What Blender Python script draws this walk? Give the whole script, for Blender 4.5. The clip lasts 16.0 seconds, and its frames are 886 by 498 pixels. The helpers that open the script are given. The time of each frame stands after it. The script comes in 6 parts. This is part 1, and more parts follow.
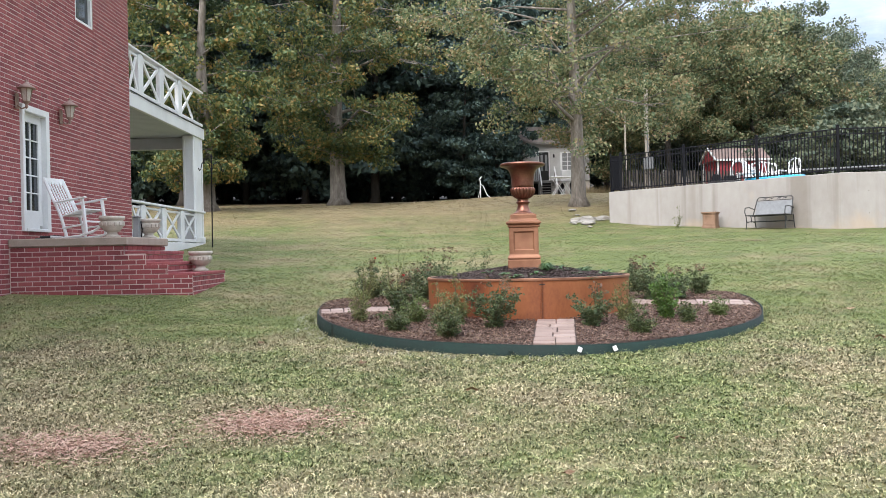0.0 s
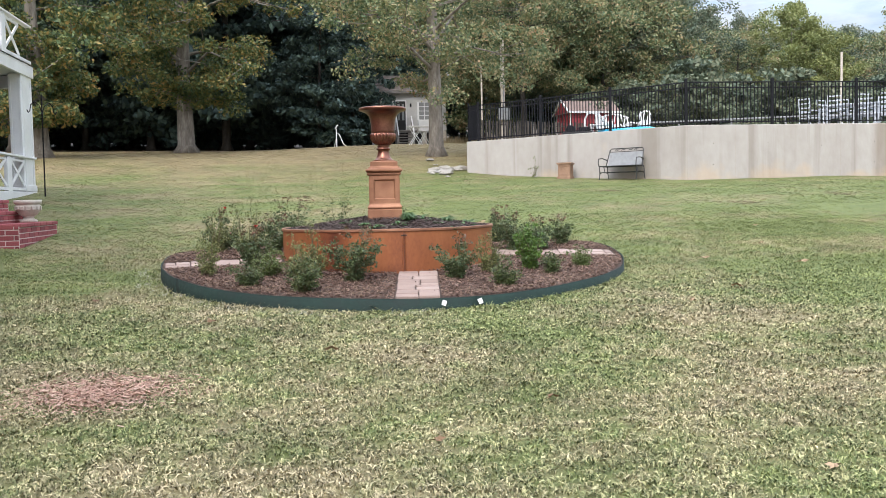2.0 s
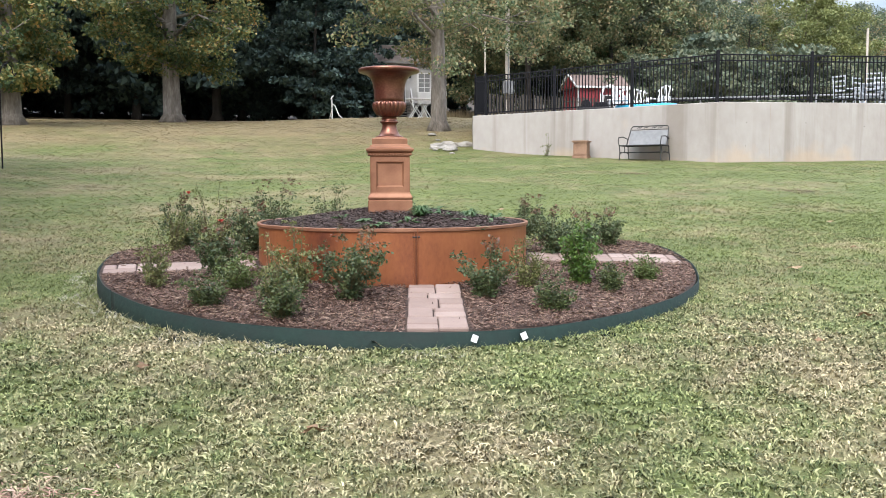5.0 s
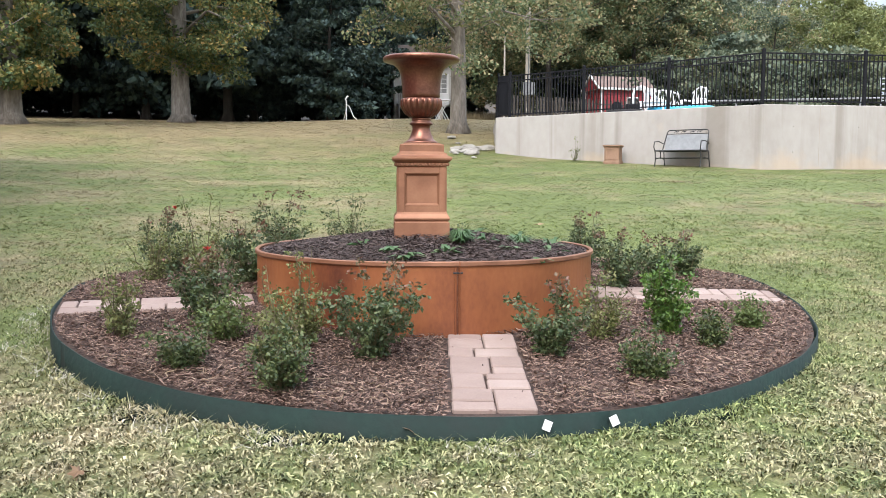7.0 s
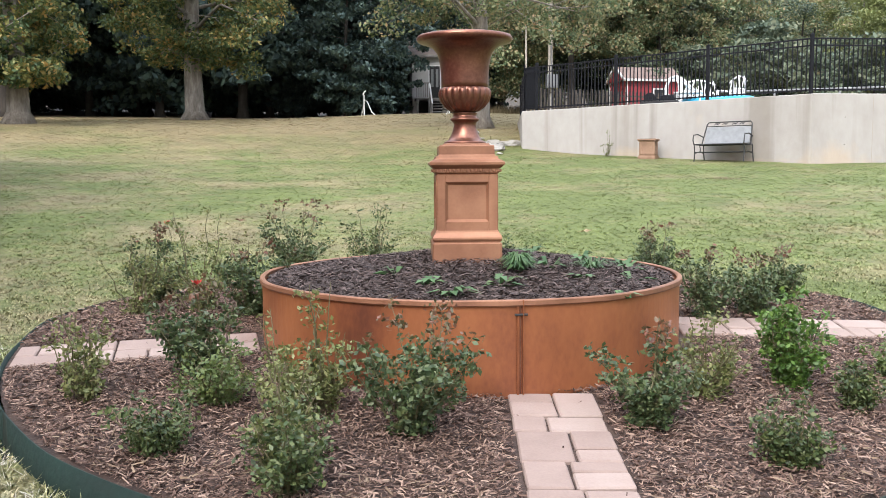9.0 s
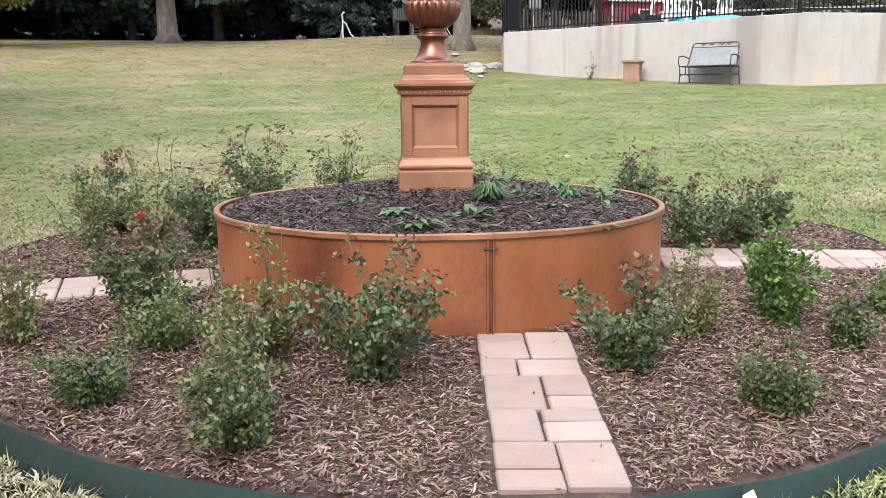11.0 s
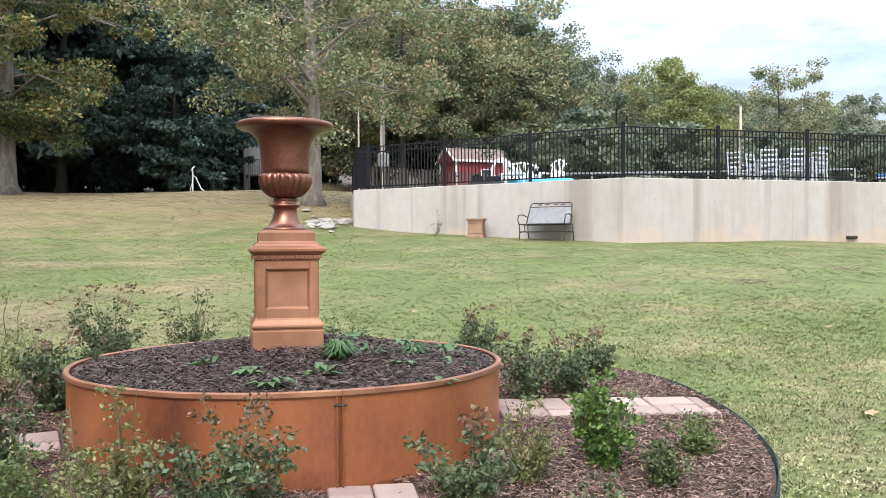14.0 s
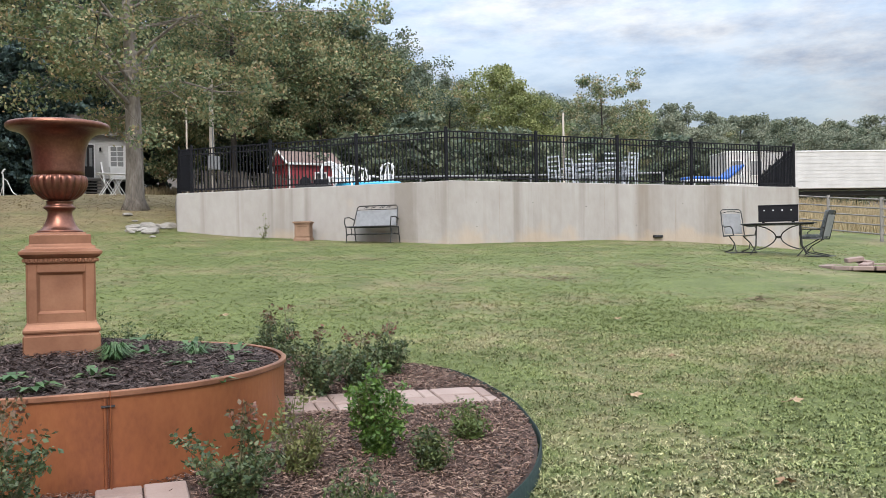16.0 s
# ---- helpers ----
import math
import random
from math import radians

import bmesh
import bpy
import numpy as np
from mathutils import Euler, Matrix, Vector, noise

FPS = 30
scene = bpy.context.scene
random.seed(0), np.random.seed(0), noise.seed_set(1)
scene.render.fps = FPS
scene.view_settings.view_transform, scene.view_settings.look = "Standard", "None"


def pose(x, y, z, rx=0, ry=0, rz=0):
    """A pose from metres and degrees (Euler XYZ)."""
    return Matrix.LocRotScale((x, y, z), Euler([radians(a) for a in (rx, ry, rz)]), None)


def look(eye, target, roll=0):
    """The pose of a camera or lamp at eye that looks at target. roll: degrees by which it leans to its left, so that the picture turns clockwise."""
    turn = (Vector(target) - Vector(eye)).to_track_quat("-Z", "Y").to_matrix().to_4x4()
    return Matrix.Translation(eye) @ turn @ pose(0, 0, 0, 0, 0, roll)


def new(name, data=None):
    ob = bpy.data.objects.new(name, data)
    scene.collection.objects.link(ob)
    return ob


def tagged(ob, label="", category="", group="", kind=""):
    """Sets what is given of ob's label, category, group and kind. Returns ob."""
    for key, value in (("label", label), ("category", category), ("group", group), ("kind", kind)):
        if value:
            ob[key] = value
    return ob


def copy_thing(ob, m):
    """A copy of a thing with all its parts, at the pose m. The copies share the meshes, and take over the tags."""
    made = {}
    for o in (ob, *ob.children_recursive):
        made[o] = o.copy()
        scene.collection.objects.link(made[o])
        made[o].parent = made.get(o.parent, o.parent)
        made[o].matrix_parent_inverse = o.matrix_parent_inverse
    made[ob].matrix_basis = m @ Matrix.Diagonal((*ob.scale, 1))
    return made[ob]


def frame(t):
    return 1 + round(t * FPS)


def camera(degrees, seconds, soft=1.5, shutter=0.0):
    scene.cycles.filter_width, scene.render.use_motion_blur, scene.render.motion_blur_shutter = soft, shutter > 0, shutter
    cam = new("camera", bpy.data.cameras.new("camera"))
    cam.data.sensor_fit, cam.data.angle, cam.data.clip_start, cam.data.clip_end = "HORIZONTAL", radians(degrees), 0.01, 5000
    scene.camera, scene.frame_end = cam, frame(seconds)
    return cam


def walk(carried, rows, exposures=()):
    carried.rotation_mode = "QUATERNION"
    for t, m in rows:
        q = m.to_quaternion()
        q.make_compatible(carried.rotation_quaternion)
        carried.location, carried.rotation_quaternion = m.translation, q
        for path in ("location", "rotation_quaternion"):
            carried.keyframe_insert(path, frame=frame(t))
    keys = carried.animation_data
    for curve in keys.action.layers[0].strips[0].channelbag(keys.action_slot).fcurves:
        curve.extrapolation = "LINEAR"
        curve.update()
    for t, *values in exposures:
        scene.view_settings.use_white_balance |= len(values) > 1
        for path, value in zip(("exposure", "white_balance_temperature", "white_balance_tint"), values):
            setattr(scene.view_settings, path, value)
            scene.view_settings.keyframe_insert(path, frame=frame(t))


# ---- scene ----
cam = camera(52.9, 16.0, soft=0.75)
METRES, EYE, TILT, LEAN, TURN = 7.0, 1.4, -0.45, 0.0, 0.0
ROWS = [
    (0.0, 0.0, 0.0, 0.0, 0.01, 0.62, 1.27),
    (0.5, 0.0039, 0.0031, -0.0011, -0.27, 0.32, 0.9),
    (1.0, 0.0123, 0.0138, -0.0027, -4.27, -0.14, 0.38),
    (1.5, 0.0071, 0.0375, -0.0023, -7.78, -1.18, 0.97),
    (2.0, -0.0008, 0.0712, -0.0015, -9.22, -2.77, 1.26),
    (2.5, 0.0063, 0.1189, -0.0022, -9.93, -3.7, 1.03),
    (3.0, 0.0061, 0.1687, 0.0013, -10.54, -4.03, 0.85),
    (5.5, 0.0211, 0.459, 0.0231, -9.06, -4.57, 0.01),
    (6.0, 0.0234, 0.5195, 0.025, -8.69, -4.72, -0.17),
    (6.5, 0.0257, 0.5774, 0.0263, -8.64, -4.65, -0.22),
    (7.0, 0.0239, 0.631, 0.0349, -8.69, -4.29, -0.2),
    (7.5, 0.0182, 0.6824, 0.0382, -8.71, -3.71, -0.09),
    (8.0, 0.026, 0.7335, 0.0375, -8.5, -3.44, -0.06),
    (8.5, 0.0309, 0.7762, 0.0446, -8.19, -3.94, -0.35),
    (9.0, 0.0252, 0.8154, 0.0479, -7.58, -4.64, 0.38),
    (11.5, 0.0461, 0.86, 0.0462, -9.41, -9.88, 0.89),
    (12.0, 0.0424, 0.8572, 0.0502, -11.15, -6.54, 0.69),
    (12.5, 0.0351, 0.8502, 0.0542, -12.8, -3.72, 0.44),
    (13.0, 0.0279, 0.8401, 0.0547, -14.48, -1.76, 0.4),
    (13.5, 0.0239, 0.8286, 0.0556, -16.19, -0.45, 0.43),
    (14.0, 0.0362, 0.8142, 0.0562, -18.16, 0.17, 0.4),
    (14.5, 0.0534, 0.7941, 0.053, -20.54, 0.39, 0.35),
    (15.0, 0.0643, 0.7771, 0.0516, -23.25, 0.43, 0.44),
    (15.5, 0.0691, 0.772, 0.0521, -26.05, 0.36, 0.74),
    (16.0, 0.0714, 0.7715, 0.0521, -28.35, 0.24, 1.24),
]
walk(cam, [(t, pose(0, 0, EYE, TILT, LEAN, TURN) @ pose(METRES * x, METRES * y, METRES * z, 90 + pitch, roll, yaw)) for t, x, y, z, yaw, pitch, roll in ROWS],
     exposures=[(0.0, 1.26), (3.0, 1.30), (5.5, 1.34), (7.0, 1.40), (9.0, 1.48), (12.5, 1.60), (13.2, 1.60), (14.0, 1.48), (15.0, 1.25), (16.0, 0.98)])

# ---- light ----
SUN_ELEV, SUN_AZ = 42.0, 208.0          # degrees; azimuth clockwise from +y
world = bpy.data.worlds.new("sky")
scene.world = world
world.use_nodes = True
wn, wl = world.node_tree.nodes, world.node_tree.links
wn.clear()
w_out = wn.new("ShaderNodeOutputWorld")
w_bg = wn.new("ShaderNodeBackground")
w_sky = wn.new("ShaderNodeTexSky")
w_sky.sky_type, w_sky.sun_disc = "NISHITA", False
w_sky.sun_elevation, w_sky.sun_rotation = radians(SUN_ELEV), radians(SUN_AZ)
w_sky.dust_density = 2.0
w_co = wn.new("ShaderNodeTexCoord")
w_map = wn.new("ShaderNodeMapping")
w_map.inputs["Scale"].default_value = (2.6, 2.6, 8.5)
w_n1 = wn.new("ShaderNodeTexNoise")
w_n1.inputs["Scale"].default_value, w_n1.inputs["Detail"].default_value, w_n1.inputs["Roughness"].default_value = 1.5, 10.0, 0.66
w_n2 = wn.new("ShaderNodeTexNoise")
w_n2.inputs["Scale"].default_value, w_n2.inputs["Detail"].default_value, w_n2.inputs["Roughness"].default_value = 3.6, 10.0, 0.62
w_cov = wn.new("ShaderNodeValToRGB")
w_cov.color_ramp.elements[0].position, w_cov.color_ramp.elements[1].position = 0.42, 0.60
w_cov.color_ramp.elements[0].color = (0.58, 0.58, 0.58, 1)
w_shade = wn.new("ShaderNodeValToRGB")
w_shade.color_ramp.elements[0].position, w_shade.color_ramp.elements[1].position = 0.36, 0.62
w_shade.color_ramp.elements[0].color = (2.3, 2.6, 3.2, 1)
w_shade.color_ramp.elements[1].color = (4.1, 4.25, 4.45, 1)
w_mix = wn.new("ShaderNodeMix")
w_mix.data_type = "RGBA"
wl.new(w_co.outputs["Generated"], w_map.inputs["Vector"])
wl.new(w_map.outputs["Vector"], w_n1.inputs["Vector"])
wl.new(w_map.outputs["Vector"], w_n2.inputs["Vector"])
wl.new(w_n1.outputs["Fac"], w_cov.inputs["Fac"])
wl.new(w_n2.outputs["Fac"], w_shade.inputs["Fac"])
wl.new(w_cov.outputs["Color"], w_mix.inputs["Factor"])
wl.new(w_sky.outputs["Color"], w_mix.inputs[6])
wl.new(w_shade.outputs["Color"], w_mix.inputs[7])
# an overcast sky is brighter overhead than towards the horizon
w_sep = wn.new("ShaderNodeSeparateXYZ")
wl.new(w_co.outputs["Generated"], w_sep.inputs[0])
w_up = wn.new("ShaderNodeMapRange")
for k, v in (("From Min", 0.05), ("From Max", 0.9), ("To Min", 0.47), ("To Max", 3.75)):
    w_up.inputs[k].default_value = v
wl.new(w_sep.outputs["Z"], w_up.inputs["Value"])
w_grad = wn.new("ShaderNodeVectorMath")
w_grad.operation = "SCALE"
wl.new(w_mix.outputs[2], w_grad.inputs[0])
wl.new(w_up.outputs["Result"], w_grad.inputs["Scale"])
wl.new(w_grad.outputs[0], w_bg.inputs["Color"])
w_bg.inputs["Strength"].default_value = 0.10
wl.new(w_bg.outputs[0], w_out.inputs[0])

sun = new("sun", bpy.data.lights.new("sun", "SUN"))
sun.data.energy, sun.data.angle, sun.data.color = 1.15, radians(26), (1.0, 0.975, 0.935)
_a, _e = radians(SUN_AZ), radians(SUN_ELEV)
sun.matrix_world = look((math.sin(_a) * math.cos(_e) * 50, math.cos(_a) * math.cos(_e) * 50, math.sin(_e) * 50), (0, 0, 0))


# ---- materials ----
def ramp(nt, stops):
    r = nt.nodes.new("ShaderNodeValToRGB")
    el = r.color_ramp.elements
    while len(el) < len(stops):
        el.new(0.5)
    for e, (p, c) in zip(el, stops):
        e.position, e.color = p, (*c, 1)
    return r


def mat(name, colours, scale=6.0, fine=60.0, rough=0.7, metal=0.0, bump=0.2, spread=0.25, stretch=(1, 1, 1), per=0.0, coat=0.0, dirt=0.35, trans=0.0, per_obj=0.0):
    """A surface of two or three colours that vary at two scales, with fine relief; per: share of the variation from island to island."""
    m = bpy.data.materials.new(name)
    m.use_nodes = True
    nt = m.node_tree
    n, l = nt.nodes, nt.links
    b = n["Principled BSDF"]
    geo = n.new("ShaderNodeNewGeometry")
    mp = n.new("ShaderNodeMapping")
    mp.inputs["Scale"].default_value = stretch
    l.new(geo.outputs["Position"], mp.inputs["Vector"])
    big, small = n.new("ShaderNodeTexNoise"), n.new("ShaderNodeTexNoise")
    for t, s, d in ((big, scale, 4.0), (small, fine, 3.0)):
        t.inputs["Scale"].default_value, t.inputs["Detail"].default_value = s, d
        l.new(mp.outputs["Vector"], t.inputs["Vector"])
    mx = n.new("ShaderNodeMix")
    mx.inputs["Factor"].default_value = dirt
    l.new(big.outputs["Fac"], mx.inputs[2])
    l.new(small.outputs["Fac"], mx.inputs[3])
    fac = mx.outputs[0]
    if per or per_obj:
        mx2 = n.new("ShaderNodeMix")
        mx2.inputs["Factor"].default_value = per or per_obj
        l.new(fac, mx2.inputs[2])
        if per:
            l.new(geo.outputs["Random Per Island"], mx2.inputs[3])
        else:
            oi = n.new("ShaderNodeObjectInfo")
            l.new(oi.outputs["Random"], mx2.inputs[3])
        fac = mx2.outputs[0]
    k = len(colours)
    wide = per or per_obj
    lo, hi = 0.5 - spread * (1 + wide), 0.5 + spread * (1 + wide)
    r = ramp(nt, [(lo + (hi - lo) * i / max(1, k - 1), c) for i, c in enumerate(colours)])
    l.new(fac, r.inputs["Fac"])
    l.new(r.outputs["Color"], b.inputs["Base Color"])
    b.inputs["Roughness"].default_value, b.inputs["Metallic"].default_value = rough, metal
    b.inputs["Coat Weight"].default_value = coat
    if bump:
        bp = n.new("ShaderNodeBump")
        bp.inputs["Strength"].default_value, bp.inputs["Distance"].default_value = bump, 0.5 / fine
        l.new(small.outputs["Fac"], bp.inputs["Height"])
        l.new(bp.outputs["Normal"], b.inputs["Normal"])
    rr = n.new("ShaderNodeMapRange")
    rr.inputs["To Min"].default_value, rr.inputs["To Max"].default_value = max(0.02, rough - 0.12), min(1, rough + 0.12)
    l.new(big.outputs["Fac"], rr.inputs["Value"])
    l.new(rr.outputs["Result"], b.inputs["Roughness"])
    if trans:
        tr = n.new("ShaderNodeBsdfTranslucent")
        l.new(r.outputs["Color"], tr.inputs["Color"])
        ms = n.new("ShaderNodeMixShader")
        ms.inputs["Fac"].default_value = trans
        l.new(b.outputs[0], ms.inputs[1])
        l.new(tr.outputs[0], ms.inputs[2])
        l.new(ms.outputs[0], n["Material Output"].inputs["Surface"])
    return m


def lawn_material(name, blades, even=False):
    """Mown lawn: green, with straw patches and browner, leaf-strewn turf towards the wood."""
    m = bpy.data.materials.new(name)
    m.use_nodes = True
    nt = m.node_tree
    n, l = nt.nodes, nt.links
    b = n["Principled BSDF"]
    b.inputs["Roughness"].default_value = 0.75
    b.inputs["Specular IOR Level"].default_value = 0.25
    geo = n.new("ShaderNodeNewGeometry")
    flat = n.new("ShaderNodeVectorMath")
    flat.operation = "MULTIPLY"
    flat.inputs[1].default_value = (1, 1, 0)
    l.new(geo.outputs["Position"], flat.inputs[0])

    def noisy(scale, detail=4.0, rough=0.55):
        t = n.new("ShaderNodeTexNoise")
        t.inputs["Scale"].default_value, t.inputs["Detail"].default_value, t.inputs["Roughness"].default_value = scale, detail, rough
        l.new(flat.outputs[0], t.inputs["Vector"])
        return t.outputs["Fac"]

    def blend(f, a, c):
        x = n.new("ShaderNodeMix")
        x.data_type = "RGBA"
        l.new(f, x.inputs["Factor"])
        for k, v in ((6, a), (7, c)):
            if isinstance(v, tuple):
                x.inputs[k].default_value = (*v, 1)
            else:
                l.new(v, x.inputs[k])
        return x.outputs[2]

    def step(f, lo, hi, a=0.0, c=1.0):
        x = n.new("ShaderNodeMapRange")
        for k, v in (("From Min", lo), ("From Max", hi), ("To Min", a), ("To Max", c)):
            x.inputs[k].default_value = v
        l.new(f, x.inputs["Value"])
        return x.outputs["Result"]

    def math2(op, a, c):
        x = n.new("ShaderNodeMath")
        x.operation = op
        for k, v in enumerate((a, c)):
            if isinstance(v, (int, float)):
                x.inputs[k].default_value = v
            else:
                l.new(v, x.inputs[k])
        return x.outputs[0]

    sep = n.new("ShaderNodeSeparateXYZ")
    l.new(geo.outputs["Position"], sep.inputs[0])
    fine = geo.outputs["Random Per Island"] if blades else noisy(90, 3)
    # the sheet under the blades is darker, with their shade put into its green
    green = blend(fine, (0.052, 0.085, 0.026), (0.285, 0.335, 0.125)) if blades else blend(fine, (0.050, 0.072, 0.018), (0.16, 0.20, 0.056))
    if even:
        green = blend(fine, (0.095, 0.132, 0.038), (0.225, 0.272, 0.095))
    straw = blend(fine, (0.115, 0.095, 0.05), (0.58, 0.49, 0.32)) if blades else blend(fine, (0.085, 0.068, 0.034), (0.36, 0.30, 0.17))
    if even:
        straw = blend(fine, (0.20, 0.165, 0.09), (0.45, 0.38, 0.24))
    leafy = blend(noisy(14, 4), (0.10, 0.085, 0.042), (0.34, 0.265, 0.145))
    # straw: patchy everywhere, more of it near the start of the walk
    near = step(sep.outputs["Y"], 3.0, 9.5, 0.085, 0.0)
    near = math2("ADD", near, step(sep.outputs["X"], -1.0, 4.0, 0.02, -0.03))
    patch = math2("ADD", math2("ADD", math2("MULTIPLY", noisy(0.42, 3), 0.62), math2("MULTIPLY", noisy(4.0, 4, 0.65), 0.38)), near)
    if blades:
        patch = math2("ADD", patch, math2("MULTIPLY", math2("SUBTRACT", fine, 0.5), 0.06))
    col = blend(step(patch, 0.46, 0.62, 0.10, 0.92), green, straw)
    far = math2("ADD", step(sep.outputs["Y"], 24.0, 37.0), math2("MULTIPLY", math2("SUBTRACT", noisy(0.35, 4), 0.5), 1.6))
    col = blend(step(far, 0.3, 0.9), col, leafy)
    # past the wood's edge: dark brown floor, canopy shade put into its colour
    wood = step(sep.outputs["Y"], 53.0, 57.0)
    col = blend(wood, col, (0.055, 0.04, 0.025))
    # small clumps: random turf tones, gap shade between tufts put into the darker ones
    tuft = n.new("ShaderNodeVectorMath")
    tuft.operation = "SCALE"
    l.new(col, tuft.inputs[0])
    wide = step(noisy(1.1, 5, 0.7), 0.36, 0.64, 0.80, 1.18)
    l.new(math2("MULTIPLY", wide, step(noisy(22, 5, 0.75), 0.36, 0.64, 0.66 if even or not blades else 0.42, 1.28 if even or not blades else 1.5)), tuft.inputs["Scale"])
    l.new(tuft.outputs[0], b.inputs["Base Color"])
    if not blades:
        bp = n.new("ShaderNodeBump")
        bp.inputs["Strength"].default_value, bp.inputs["Distance"].default_value = 0.6, 0.02
        l.new(noisy(70, 4, 0.7), bp.inputs["Height"])
        l.new(bp.outputs["Normal"], b.inputs["Normal"])
    return m


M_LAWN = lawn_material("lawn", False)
M_BLADE = lawn_material("grass_blades", True)
M_TURF = lawn_material("even_grass_blades", True, even=True)
M_BRICK = mat("red_brick", [(0.155, 0.034, 0.042), (0.255, 0.058, 0.064), (0.34, 0.095, 0.095)], 3, 40, 0.8, bump=0.35, per=0.45)
M_BRICKP = mat("red_brick_piece", [(0.155, 0.034, 0.042), (0.255, 0.058, 0.064), (0.34, 0.095, 0.095)], 3, 40, 0.8, bump=0.35, per_obj=0.45)
M_MORTAR = mat("mortar", [(0.46, 0.36, 0.34), (0.62, 0.51, 0.48)], 5, 70, 0.9, bump=0.3)
M_WHITE = mat("white_paint", [(0.62, 0.62, 0.62), (0.80, 0.80, 0.80)], 2.2, 35, 0.5, bump=0.08)
# white patio metal greyed and blued: half shade put into the colour
M_PATIO = mat("shaded_white_patio_metal", [(0.34, 0.37, 0.41), (0.48, 0.51, 0.55)], 3, 40, 0.55, bump=0.08)
M_SOFFIT = mat("grey_white_soffit", [(0.42, 0.43, 0.45), (0.55, 0.56, 0.58)], 2, 30, 0.6, bump=0.05)
M_STONE = mat("tan_coping", [(0.26, 0.21, 0.17), (0.40, 0.33, 0.28)], 6, 60, 0.85, bump=0.25)
M_COPPER = mat("copper_finish", [(0.16, 0.055, 0.036), (0.35, 0.125, 0.055), (0.47, 0.185, 0.075)], 1.9, 45, 0.42, metal=0.5, bump=0.08, spread=0.2, dirt=.16, stretch=(1, 1, .55))
M_URN = mat("bronze_copper_urn", [(0.11, 0.050, 0.037), (0.215, 0.096, 0.068), (0.34, 0.165, 0.11)], 5, 60, 0.36, metal=0.85, bump=0.12, spread=0.24)
M_TERRA = mat("terracotta_copper", [(0.15, 0.065, 0.036), (0.265, 0.122, 0.070), (0.37, 0.185, 0.108)], 4, 70, 0.48, metal=0.4, bump=0.08, dirt=.12)
M_TAN = mat("tan_planter", [(0.17, 0.095, 0.06), (0.26, 0.155, 0.10), (0.33, 0.21, 0.14)], 5, 70, 0.7, bump=0.15)
M_MULCH = mat("mulch_bed", [(0.016, 0.009, 0.008), (0.05, 0.03, 0.023), (0.12, 0.075, 0.057)], 9, 55, 0.95, bump=0.8)
M_CHIP = mat("mulch_chips", [(0.024, 0.013, 0.011), (0.092, 0.052, 0.039), (0.21, 0.132, 0.10), (0.44, 0.315, 0.24)], 3, 60, 0.95, bump=0.2, per=0.75, spread=0.3)
M_CHIPD = mat("dark_mulch_chips", [(0.012, 0.008, 0.008), (0.045, 0.03, 0.027), (0.20, 0.15, 0.135)], 3, 60, 0.9, bump=0.2, per=0.75, spread=0.3)
M_REDCHIP = mat("reddish_chips", [(0.20, 0.105, 0.08), (0.40, 0.25, 0.19), (0.60, 0.45, 0.36)], 3, 60, 0.9, bump=0.2, per=0.75, spread=0.3)
M_CLIPPING = mat("dry_clippings", [(0.11, 0.07, 0.045), (0.19, 0.13, 0.085), (0.30, 0.22, 0.15)], 3, 60, 0.9, bump=0, per=0.6)
M_PAVER = mat("pink_paver", [(0.20, 0.14, 0.118), (0.28, 0.205, 0.175), (0.36, 0.285, 0.25)], 7, 90, 0.9, bump=0.3, per_obj=0.35)
M_EDGING = mat("green_edging", [(0.0012, 0.009, 0.007), (0.0025, 0.017, 0.013), (0.008, 0.030, 0.023)], 4, 30, 0.8, bump=0.2)
M_TERRACE = mat("terrace_concrete", [(0.30, 0.27, 0.24), (0.40, 0.375, 0.35)], 0.8, 9, 0.9, bump=0.15)
M_CONC = mat("concrete_wall", [(0.315, 0.285, 0.262), (0.37, 0.342, 0.32), (0.415, 0.39, 0.37)], 0.7, 5, 0.88, bump=0.12, stretch=(1, 1, 0.6), spread=0.22, dirt=.35)


